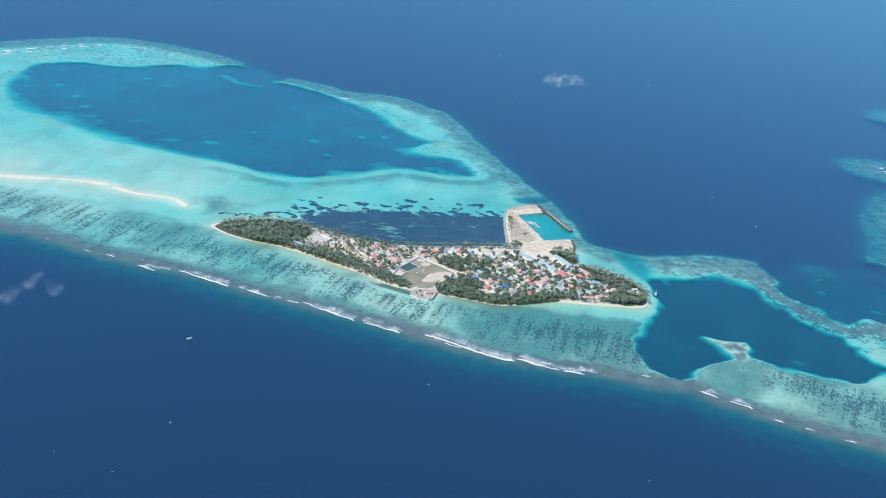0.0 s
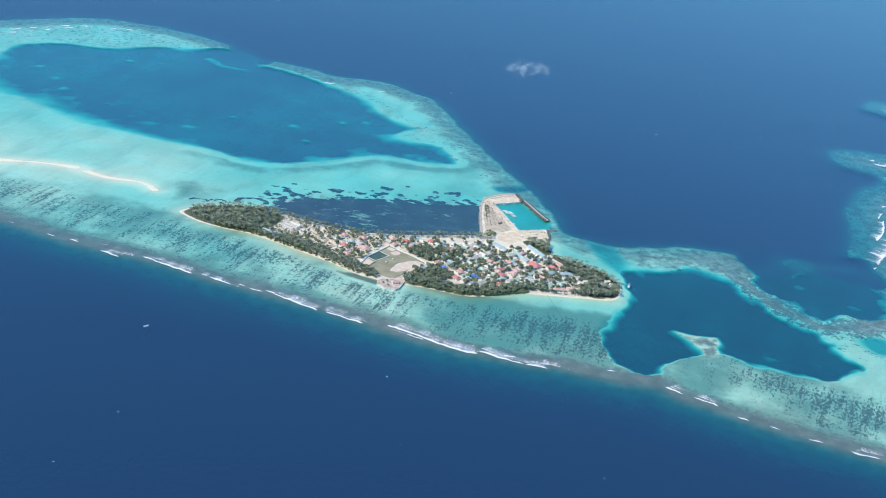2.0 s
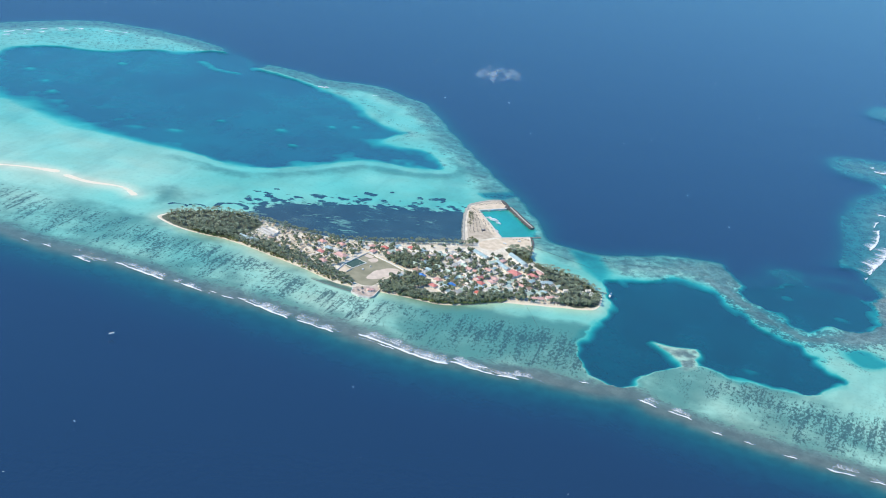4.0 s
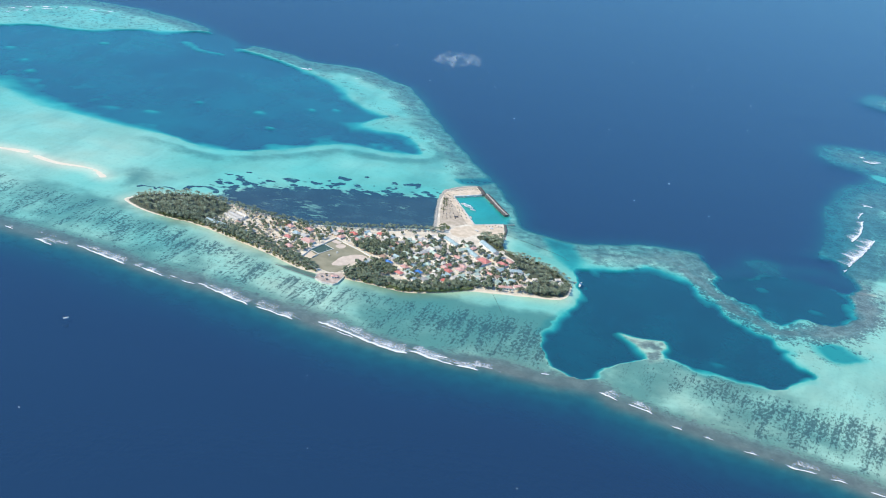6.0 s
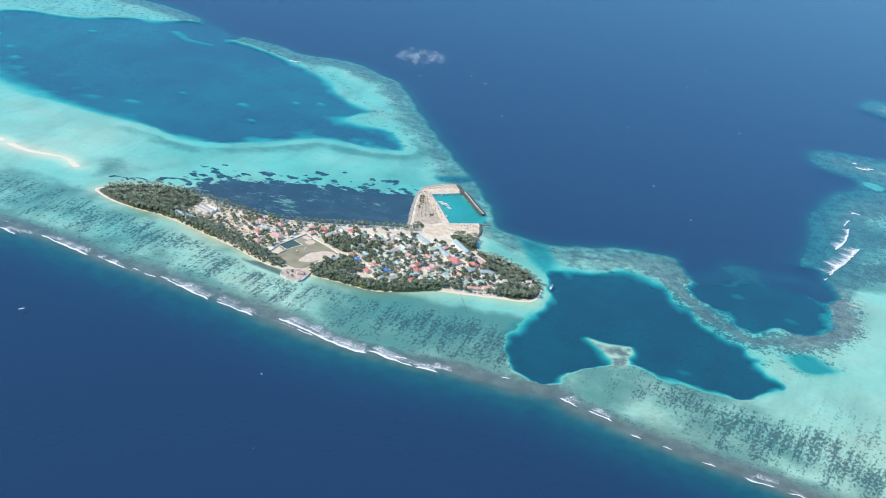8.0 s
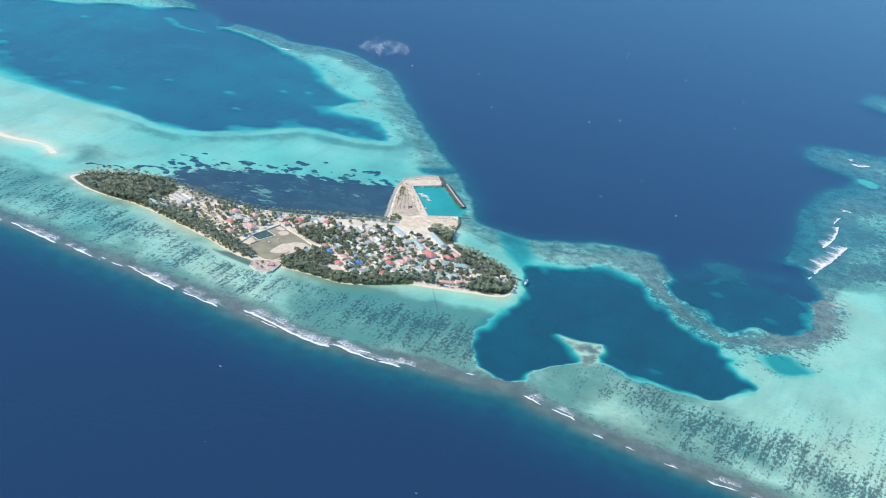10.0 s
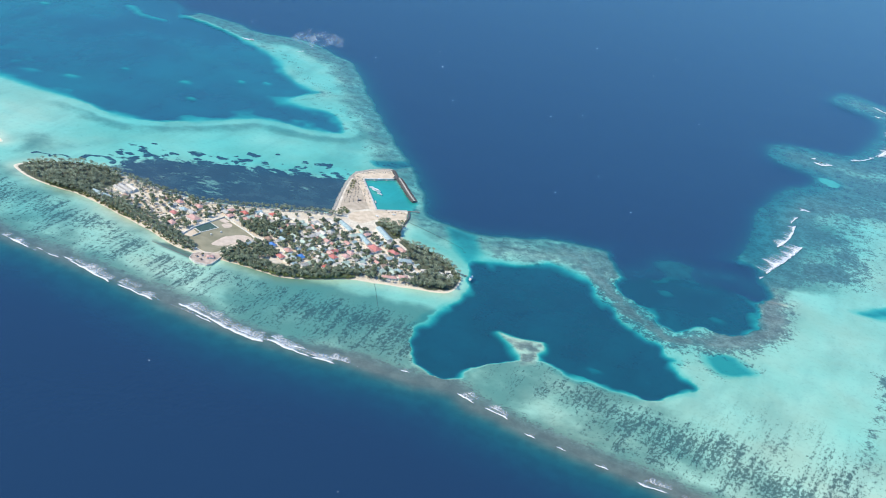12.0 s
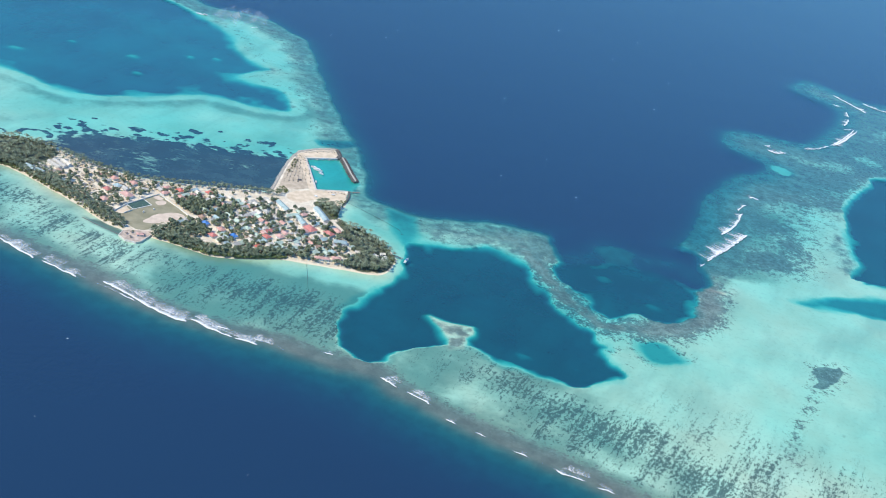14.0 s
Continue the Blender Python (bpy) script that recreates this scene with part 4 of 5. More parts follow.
# the rest, in blocks between sandy lanes
walls = [PALE_WALL, PALE_WALL, CREAM_WALL, TEAL_WALL]
axis_a = radians(-40)
ua, ub = np.array([math.cos(axis_a), math.sin(axis_a)]), np.array([-math.sin(axis_a), math.cos(axis_a)])
sites = []
for i in range(-28, 46):
    for j in range(-30, 40):
        p = np.array([120.0, 1630.0]) + ua * (i * 9.6 + 2.0 * (i // 3)) + ub * (j * 9.2 + 3.0 * (j // 2))
        sites.append(p + np.array([rng.uniform(-1.4, 1.4), rng.uniform(-1.4, 1.4)]))
sites = np.array(sites)
fits = (inside(sites, VILLAGE) > 3) & (inside(sites, FIELD) < -5) & (inside(sites, SQUARE) < -2)
for road in ROADS:
    fits &= along(sites, road)[0] > 7.5
house_sites = []
for p in sites[fits]:
    x, y = p
    if any(math.hypot(x - a, y - b) < r + 4.2 for a, b, r in taken):
        continue
    if WOODED.min(0)[0] < x < WOODED.max(0)[0] and float(inside(p[None], WOODED)[0]) > 0 and rng.random() < 0.6:
        continue
    chance = 0.86 if x > 100 else 0.55 if x > 45 else 0.12
    if rng.random() > chance:
        continue
    small = rng.random() < 0.4
    w, d, h = (rng.choice((7.0, 8.0)), 5.6, 2.5) if small else (rng.choice((9.4, 10.6)), rng.choice((7.0, 7.8)), 2.9)
    roof = rng.choices(("white", "grey", "mint", "sky", "pink", "red", "rust", "blue"), (36, 20, 26, 7, 9, 2, 4, 0))[0]
    house(x, y, w, d, h, -40 + rng.choice((0, 90)) + rng.uniform(-5, 5), roof, rng.choice(walls), rng.random() < 0.3,
          f"small village house under a {ROOF_WORDS[roof]} roof", group="village houses")
    taken.append((x, y, 0.43 * w))
    house_sites.append((x, y))

# lean-tos and sheds crowded against the houses
def shed(x, y, w, d, turn, roof):
    """A small open-fronted shed: three walls and a sloping sheet roof with thickness."""
    ob = thing("shed", (x, y, 1.6), turn, f"small shed with a sloping {ROOF_WORDS[roof]} roof beside a house", "shed", "village sheds")
    for size, at in (((w, 0.15, 1.9), (0, d / 2, -0.1)), ((0.15, d, 1.8), (-w / 2, 0, -0.1)), ((0.15, d, 1.8), (w / 2, 0, -0.1))):
        bm = bmesh.new()
        box(bm, size, at)
        part("wall", bm, CREAM_WALL, ob)
    bm = bmesh.new()
    for v in box(bm, (w + 0.7, d + 0.7, 0.12), (0, 0, 1.75)):
        v.co.z += 0.16 * v.co.y
    part("roof", bm, ROOFS[roof], ob)


sheds = random.Random(61)
for x, y in list(house_sites):
    for _ in range(2):
        if sheds.random() < 0.62:
            a, far = sheds.uniform(0, 6.28), sheds.uniform(5.6, 7.4)
            sx, sy = x + far * math.cos(a), y + far * math.sin(a)
            at = np.array([[sx, sy]])
            if any(math.hypot(sx - p, sy - q) < r + 1.7 for p, q, r in taken) or min(along(at, road)[0][0] for road in ROADS) < 5 or inside(at, FIELD)[0] > -4 or inside(at, VILLAGE)[0] < 2:
                continue
            shed(sx, sy, sheds.choice((3.2, 4.4)), sheds.choice((2.6, 3.4)), -40 + sheds.choice((0, 90, 180, 270)), sheds.choices(("white", "grey", "mint", "sky", "rust", "pink"), (34, 24, 20, 8, 8, 6))[0])
            taken.append((sx, sy, 1.9))

# yard walls between the houses
for n, (x, y) in enumerate(house_sites[::2]):
    bm = bmesh.new()
    box(bm, (9.0 + 2 * (n % 3), 0.3, 1.5), (0, 0, -0.1))
    box(bm, (9.1 + 2 * (n % 3), 0.4, 0.12), (0, 0, 1.4))
    turn = -40 + 90 * (n % 2)
    wx, wy = x - 5.2 * math.sin(radians(turn)), y + 5.2 * math.cos(radians(turn))
    fence = thing("yard_wall", (wx, wy, 1.6), turn, "low coral-stone yard wall beside a village house", "wall", "yard walls")
    part("wall", bm, CORAL_WALL if n % 3 else PALE_WALL, fence)


def bare_sand(name, a, b):
    m = Mat(name)
    pos = m.place()
    tone = m.mix(m.step(m.noise(pos, 0.12, 5.0), 0.35, 0.65), a, b)
    tone = m.mix(m.math("MULTIPLY", m.step(m.noise(pos, 1.1, 4.0), 0.5, 0.75), 0.35), tone, tuple(c * 0.6 for c in a))
    return m.finish(tone, 0.95)


BARE = bare_sand("bare_sand", (0.58, 0.47, 0.36), (0.68, 0.56, 0.44))
YARD_SAND = bare_sand("trodden_yard", (0.44, 0.36, 0.26), (0.56, 0.46, 0.34))
PALE_SAND = bare_sand("pale_yard_sand", (0.60, 0.48, 0.33), (0.73, 0.60, 0.44))

# roofless house shells and walled lots in the older part of the village
def house_shell(x, y, w, d, turn):
    """Four bare walls with a cross wall and a doorway, no roof."""
    ob = thing("house_shell", (x, y, 1.6), turn, "roofless shell of a pale coral-stone house", "house", "house shells")
    h = 1.7
    for sx, sy, size in ((0, d / 2, (w, 0.3, h)), (-w * 0.3, -d / 2, (w * 0.4, 0.3, h)), (w * 0.32, -d / 2, (w * 0.36, 0.3, h * 0.8)), (-w / 2, 0, (0.3, d - 0.3, h)), (w / 2, 0, (0.3, d - 0.3, h * 0.9)), (w * 0.1, 0, (0.25, d - 0.3, h * 0.8))):
        bm = bmesh.new()
        box(bm, size, (sx, sy, -0.15))
        part("wall", bm, CREAM_WALL if sx > 0 else CORAL_WALL, ob)
    bm = bmesh.new()
    box(bm, (w - 0.4, d - 0.4, 0.25), (0, 0, -0.1))
    part("floor", bm, PALE_SAND if shells.random() < 0.6 else LINE_PAINT, ob)


shells = random.Random(31)
for p in polygon_spots(points("-78,1640 -82,1690 -30,1693 20,1686 40,1665 10,1610 -30,1622"), 9.0, 33):
    x, y = p[0], p[1]
    if any(math.hypot(x - a, y - b) < r + 4.0 for a, b, r in taken) or shells.random() < 0.1:
        continue
    house_shell(x, y, shells.choice((7.0, 9.0, 10.0)), shells.choice((5.0, 6.5)), -36 + shells.choice((0, 90)))
    taken.append((x, y, 4.5))

# ---- sports ground ----
def field_sheet(name, outline, z, label, material, category="field"):
    bm = bmesh.new()
    if category == "sand":
        outline = outline + 2.6 * np.column_stack([rough_field(outline, 7, 61, 4), rough_field(outline, 7, 62, 4)])
    prism(bm, [tuple(p) for p in outline], 1.3, z)
    ob = part(name, bm, material)
    return tagged(ob, label, category)


def worn_grass():
    m = Mat("worn_grass")
    pos = m.place()
    tone = m.mix(m.step(m.noise(pos, 0.05, 5.0), 0.35, 0.65), (0.235, 0.222, 0.14), (0.325, 0.30, 0.20))
    tone = m.mix(m.math("MULTIPLY", m.step(m.noise(pos, 0.6, 4.0), 0.5, 0.7), 0.4), tone, (0.30, 0.26, 0.17))
    return m.finish(tone, 0.95)


GRASS = worn_grass()
field_sheet("football_field", smooth(points("22,1581 58,1652 71,1643 112,1609 92,1586 80,1557 62,1544"), True, 2), 1.72, "worn green football field with bare sandy patches", GRASS)
field_sheet("sand_patch", smooth(points("64,1569 72,1595 93,1611 110,1606 99,1588 79,1571"), True, 5), 1.78, "bare pale sand worn into the football field", BARE, "sand")
field_sheet("sand_patch", smooth(points("61,1629 66,1638 76,1635 71,1625"), True, 5), 1.78, "small oval of bare sand on the field", BARE, "sand")
field_sheet("sand_patch", smooth(points("55,1643 58,1651 68,1644 63,1638"), True, 5), 1.78, "corner of bare sand on the field", BARE, "sand")
court = thing("sports_court", (43, 1613.5, 1.72), -39, "fenced dark green sports court with pale kerbs", "court")
bm = bmesh.new()
box(bm, (17.5, 28, 0.12), (0, 0, 0))
part("turf", bm, TURF, court, "dark green artificial turf")
for w, d, x, y in ((19.5, 1.0, 0, 14.5), (19.5, 1.0, 0, -14.5), (1.0, 28, 9.3, 0), (1.0, 28, -9.3, 0)):
    bm = bmesh.new()
    box(bm, (w, d, 0.5), (x, y, -0.05), taper=0.985)
    part("kerb", bm, LINE_PAINT, court)
for sx in (-1, 1):
    for sy in (-1, 0, 1):
        bm = bmesh.new()
        tube(bm, [(sx * 9.9, sy * 14.4, -0.2), (sx * 9.9, sy * 14.4, 5)], (0.1, 0.07), 6)
        part("fence_post", bm, CONCRETE, court)
for a, b in (((20, 1579), (28, 1604)), ((28, 1604), (59, 1655)), ((59, 1655), (71, 1646)), ((71, 1646), (114, 1610)), ((20, 1579), (36, 1566)), ((41, 1593), (34, 1580)), ((114, 1610), (126, 1603))):
    size = math.dist(a, b)
    ob = thing("boundary_wall", ((a[0] + b[0]) / 2, (a[1] + b[1]) / 2, 1.6), math.degrees(math.atan2(b[1] - a[1], b[0] - a[0])), "pale boundary wall along the football field", "wall", "field walls")
    bm = bmesh.new()
    box(bm, (size, 0.5, 1.6), (0, 0, -0.1))
    part("wall", bm, LINE_PAINT, ob)
    bm = bmesh.new()
    box(bm, (size, 0.65, 0.15), (0, 0, 1.49))
    part("coping", bm, CONCRETE, ob)
field_sheet("training_court", points("22,1580 29,1602 40,1591 29,1574"), 1.75, "bare sandy training court beside the field", PALE_SAND, "court")
for x, y in ((66, 1607), (56, 1594)):
    hut = thing("field_shelter", (x, y, 1.7), 30, "small white shelter on the football field", "shelter", "field shelters")
    bm = bmesh.new()
    box(bm, (2.0, 1.4, 1.9), (0, 0, -0.1))
    part("wall", bm, PALE_WALL, hut)
    bm = bmesh.new()
    box(bm, (2.5, 1.9, 0.18), (0, 0, 1.78))
    part("roof", bm, LINE_PAINT, hut)


# ---- harbour ----
field_sheet("harbour_yard", points("205,1760 203,1822 205,1866 213,1898 238,1922 258,1933 264,1916 264,1905 218,1882 252,1778 232,1762"), 1.76, "bare sandy harbour yard on filled ground", YARD_SAND, "yard")
field_sheet("village_square", smooth(points("224,1748 256,1772 299,1786 303,1762 297,1738 280,1742 262,1741 246,1722 226,1726"), True, 3), 1.74, "open sandy square behind the quay", PALE_SAND, "yard")


def strip(name, line, width, low, high, material, parent, label=""):
    """A straight-sided wall along a line."""
    line = np.asarray(line, float)
    bm = bmesh.new()
    rows = []
    for k, p in enumerate(line):
        way = line[min(k + 1, len(line) - 1)] - line[max(k - 1, 0)]
        n = np.array([-way[1], way[0]]) / np.linalg.norm(way) * width / 2
        rows.append([bm.verts.new((*(p + s * n), z)) for s, z in ((-1.15, low), (-1, high), (1, high), (1.15, low))])
    for a, b in zip(rows[:-1], rows[1:]):
        for i in range(4):
            bm.faces.new((a[i], b[i], b[(i + 1) % 4], a[(i + 1) % 4]))
    bm.faces.new(rows[0]), bm.faces.new(rows[-1][::-1])
    bmesh.ops.recalc_face_normals(bm, faces=bm.faces[:])
    return part(name, bm, material, parent, label)


field_sheet("quay_apron", points("222,1881 258,1775 248,1772 236,1806 213,1872 206,1890 234,1913 262,1928 266,1916 266,1905 240,1891"), 1.82, "pale concrete apron along the harbour quay", PALE_SAND, "pavement")
quay = thing("quay_wall", (0, 0, 0), 0, "pale concrete quay wall round the harbour basin", "quay")
for line in ("268,1904 222,1881", "222,1881 240,1828 258,1775", "258,1775 303,1792"):
    strip("quay_side", points(line), 2.6, -3.5, 1.95, CONCRETE, quay)


def rock_meshes(count, seed):
    out = []
    r = random.Random(seed)
    for _ in range(count):
        bm = bmesh.new()
        bmesh.ops.create_icosphere(bm, subdivisions=1, radius=0.5)
        for v in bm.verts:
            v.co *= r.uniform(0.7, 1.25)
            v.co.z *= 0.75
        me = bpy.data.meshes.new("rock")
        bm.to_mesh(me), bm.free()
        out.append((me, me))
    return out


BOULDERS = rock_meshes(5, 5)


def rock_mound(name, line, width, top, label, spacing, parent_material, seed, size=(1.1, 1.9), pale_top=True):
    """A breakwater: a core, a trodden top and tumbled rocks down both sides."""
    r = random.Random(seed)
    mound = thing(name, (0, 0, 0), 0, label, "breakwater")
    line = smooth(np.asarray(line, float), False, 4)
    strip("core", line, width * 0.62, -4.0, top - 0.25, parent_material, mound, "rock core")
    if pale_top:
        strip("crest", line, width * 0.22, top - 1.0, top + 0.35, PALE_ROCK, mound, "trodden pale rubble top")
    spots = []
    for a, b in zip(line[:-1], line[1:]):
        way, size_ab = b - a, np.linalg.norm(b - a)
        n = np.array([-way[1], way[0]]) / size_ab
        for _ in range(int(size_ab * width / spacing**2)):
            s, q = r.random(), r.choice((-1, 1)) * (r.uniform(0.17, 0.62) if pale_top and r.random() < 0.9 else r.uniform(0, 0.62))
            p = a + way * s + n * q * width
            spots.append((p[0], p[1], top - 0.35 - max(0, abs(q) - 0.28) * width * 0.42, r.uniform(0, 6.28), r.uniform(*size)))
    me = scatter_stuff("rock_armour", spots, BOULDERS, 0, "", "", parent_material)
    rocks = part("rock_armour", me, None, mound, "tumbled dark boulders")
    rocks["kind"] = "stuff"
    return mound


rock_mound("breakwater", points("275,1910 283,1892 296,1860 309,1832"), 9.5, 2.3, "detached rock breakwater with a pale top beside the harbour mouth", 1.2, ROCK, 1, (1.2, 2.2))
rock_mound("breakwater", points("207,1899 222,1914 236,1926 250,1933 261,1937"), 6.0, 2.4, "rock revetment along the outer harbour ground", 1.35, PALE_ROCK, 2, pale_top=False)
rock_mound("breakwater", points("261,1938 267,1925 270,1913 268,1905"), 6.0, 2.5, "dark rock head of the harbour revetment", 1.25, ROCK, 3, pale_top=False)
rock_mound("breakwater", points("193,1738 198,1750 198,1790 199,1840 203,1880 208,1900"), 5.0, 2.0, "pale rubble revetment facing the seagrass bay", 1.4, PALE_ROCK, 4, (0.9, 1.5), pale_top=False)
rock_mound("breakwater", points("305,1792 307,1776 306,1758 303,1742"), 3.0, 2.0, "short rock revetment beside the harbour beach", 1.3, ROCK, 5, (0.9, 1.5), pale_top=False)


def pier(name, a, b, width, label, top=1.5):
    """A small pier: deck boards on a beam, and posts in pairs."""
    a, b = np.array(a, float), np.array(b, float)
    size = np.linalg.norm(b - a)
    ob = thing(name, (*a, 0), math.degrees(math.atan2(*(b - a)[::-1])), label, "pier")
    bm = bmesh.new()
    box(bm, (size, width, 0.3), (size / 2, 0, top))
    part("deck", bm, TIMBER, ob)
    for x in np.arange(1.0, size, 4.0):
        for s in (-1, 1):
            bm = bmesh.new()
            tube(bm, [(x, s * width * 0.42, -4), (x, s * width * 0.42, top + 0.5)], (0.2, 0.18), 6)
            part("post", bm, TIMBER, ob)
    return ob


pier("pier", (303, 1791), (321, 1796.5), 2.2, "short dark pier at the end of the quay")
pier("jetty", (396, 1621), (408, 1618), 1.6, "narrow jetty at the island's sandy tip")


def boat(x, y, turn, size, label, cabin=True, trim=HULL, name="boat"):
    """A boat with a shaped hull, a deck, and a cabin with windows and a roof."""
    ob = thing(name, (x, y, 0.0), turn, label, "boat", "boats")
    wide = size * 0.3
    bm = bmesh.new()
    rows = []
    for s, w, z in ((-0.5, 0.72, 1.0), (-0.25, 0.96, 0.95), (0.05, 1.0, 1.0), (0.3, 0.74, 1.15), (0.44, 0.36, 1.3), (0.5, 0.04, 1.42)):
        rows.append([bm.verts.new((s * size, q * wide / 2 * w * k, zz)) for q, k, zz in ((-1, 1.0, z * size * 0.1), (-1, 0.72, -0.25), (1, 0.72, -0.25), (1, 1.0, z * size * 0.1))])
    for a, b in zip(rows[:-1], rows[1:]):
        for i in range(3):
            bm.faces.new((a[i], b[i], b[i + 1], a[i + 1]))
    bm.faces.new(rows[0])
    bmesh.ops.recalc_face_normals(bm, faces=bm.faces[:])
    part("hull", bm, HULL, ob)
    bm = bmesh.new()
    bm.faces.new([bm.verts.new((s * size, q * wide * 0.47 * w, size * 0.088)) for q, seq in ((-1, ((-0.49, 0.72), (0.05, 1.0), (0.3, 0.74), (0.46, 0.3))), (1, ((0.46, 0.3), (0.3, 0.74), (0.05, 1.0), (-0.49, 0.72)))) for s, w in seq])
    part("deck", bm, DECK, ob)
    if cabin:
        bm = bmesh.new()
        box(bm, (size * 0.5, wide * 0.72, size * 0.11), (-0.04 * size, 0, size * 0.08), taper=0.93)
        house_part = part("cabin", bm, HULL, ob)
        bm = bmesh.new()
        box(bm, (size * 0.46, wide * 0.72, size * 0.025), (-0.04 * size, 0, size * 0.13))
        part("window", bm, GLASS, house_part)
        bm = bmesh.new()
        box(bm, (size * 0.42, wide * 0.7, size * 0.02), (-0.06 * size, 0, size * 0.19), taper=0.96)
        part("roof", bm, trim, ob)
    return ob


boat(247, 1848, 160, 15, "white motor yacht moored along the harbour quay", name="yacht")
boat(240, 1855, 160, 11, "white dive boat moored beside the yacht")
boat(254, 1838, 155, 9, "small white boat moored in the harbour")
boat(252, 1806, 110, 7, "small white skiff lying by the quay", False)
for n, (x, y) in enumerate(((232, 1888), (238, 1891), (246, 1895), (256, 1900), (262, 1903.5))):
    boat(x, y - 2.5, 27 + 90 * (n % 2), 7.5 + n % 3, "small white boat tied up under the north quay", n % 2 == 0, BLUE_TRIM if n == 1 else HULL)
boat(413, 1616, 75, 13, "white boat lying off the sandy tip of the island", True, BLUE_TRIM)
boat(-98, 2471, 20, 9, "distant white boat on the reef", True)
boat(-225, 1328, 40, 7, "small white boat on the open ocean", False)

# stacked stone, gravel heaps and machines in the harbour yard
for row in range(7):
    for k in range(30):
        s = k / 29
        a, b = np.array([208.0 + 2.2 * row, 1886.0 + 0.7 * row]), np.array([208.5 + 6.6 * row, 1778.0 + 1.4 * row])
        p = a + (b - a) * (s * 0.92 + 0.02) + np.array([rng.uniform(-1.0, 1.0), rng.uniform(-1.6, 1.6)])
        if rng.random() < 0.22:
            continue
        bm = bmesh.new()
        bmesh.ops.create_icosphere(bm, subdivisions=1, radius=0.5)
        grow = rng.uniform(0.6, 1.3)
        for v in bm.verts:
            v.co = Vector((v.co.x * 2.1 * rng.uniform(0.85, 1.1), v.co.y * 1.5 * rng.uniform(0.85, 1.1), max(v.co.z * 1.5, -0.25))) * grow
        tagged(part("boulder", bm, ROCK if rng.random() < 0.6 else PALE_ROCK), "rough boulder stored in the sandy harbour yard", "boulder", "yard boulders").matrix_basis = pose(p[0], p[1], 1.95, 0, 0, rng.uniform(0, 180))
for n in range(16):
    x, y = 218 + 2.8 * n, 1899 + 1.75 * n + rng.uniform(-2, 5)
    bm = bmesh.new()
    box(bm, (1.8, 1.2, 0.9), (0, 0, -0.05), taper=0.6)
    tagged(part("boulder", bm, PALE_ROCK if n % 3 else ROCK), "small squared boulder along the northern quay ground", "boulder", "yard boulders").matrix_basis = pose(x, y, 1.74, 0, 0, rng.uniform(0, 90))


def vehicle(x, y, turn, size, label, material):
    ob = thing("truck", (x, y, 1.75), turn, label, "truck", "vehicles")
    bm = bmesh.new()
    box(bm, (size * 0.62, size * 0.4, size * 0.24), (-size * 0.17, 0, 0.45), taper=0.97)
    part("bed", bm, material, ob)
    bm = bmesh.new()
    box(bm, (size * 0.3, size * 0.38, size * 0.32), (size * 0.32, 0, 0.4), taper=0.85)
    part("cab", bm, material, ob)
    for sx in (-0.35, 0.32):
        for sy in (-1, 1):
            bm = bmesh.new()
            bmesh.ops.create_cone(bm, cap_ends=True, segments=10, radius1=0.45, radius2=0.45, depth=0.3, matrix=Matrix.Translation((sx * size, sy * size * 0.19, 0.42)) @ Matrix.Rotation(math.pi / 2, 4, "X"))
            part("wheel", bm, VEHICLE, ob)


vehicle(229, 1795, 20, 6, "dark truck parked in the harbour yard", VEHICLE)
vehicle(262, 1752, -30, 5, "pale truck parked on the square", HULL)
vehicle(285, 1768, 10, 5, "pale truck parked near the quay", HULL)
for n in range(14):
    bm = bmesh.new()
    box(bm, (1.5, 1.2, 1.0), (0, 0, -0.05), taper=0.8)
    x, y = 270 + 2.3 * n, 1776 + 0.55 * n + rng.uniform(-6, 3)
    tagged(part("crate", bm, TIMBER if n % 2 else CONCRETE), "crate of cargo standing on the sandy quay", "crate", "crates").matrix_basis = pose(x, y, 1.74, 0, 0, rng.uniform(0, 90))

# ---- the paved platform on the southern shore ----
jet = thing("shore_platform", (0, 0, 0), 0, "paved viewing platform with a pale sea wall on the shore", "platform")
edge = points("48,1534 47,1520 58,1511 73,1509 78,1514 85,1538 80,1547 56,1540")
bm = bmesh.new()
prism(bm, [tuple(p) for p in edge], -2.0, 1.75)
part("paving", bm, PINK_PAVING, jet, "faded red paving")
strip("parapet", edge[:6], 0.6, -2.0, 2.3, CONCRETE, jet, "pale sea wall")
house(72, 1530, 9, 6, 2.6, 20, "pink", PALE_WALL, True, "pavilion with a faded red roof on the platform", "pavilion", name="pavilion")
for x, y in ((55, 1526), (62, 1520), (60, 1532)):
    hut = thing("shade_shelter", (x, y, 1.7), 30, "small thatched shade shelter on the platform", "shelter", "shade shelters")
    bm = bmesh.new()
    bmesh.ops.create_cone(bm, cap_ends=True, segments=8, radius1=2.0, radius2=0.1, depth=1.2, matrix=Matrix.Translation((0, 0, 2.4)))
    part("roof", bm, TIMBER, hut)
    bm = bmesh.new()
    tube(bm, [(0, 0, -0.1), (0, 0, 2.2)], (0.12, 0.1), 6)
    part("post", bm, TIMBER, hut)
wall_line = points("-11,1549 12,1538 30,1531 47,1524")
sea_wall = thing("sunken_wall", (0, 0, 0), 0, "dark sunken sea wall in the shallows off the beach", "wall")
strip("wall", wall_line, 1.0, -2.0, 0.1, ROCK, sea_wall)

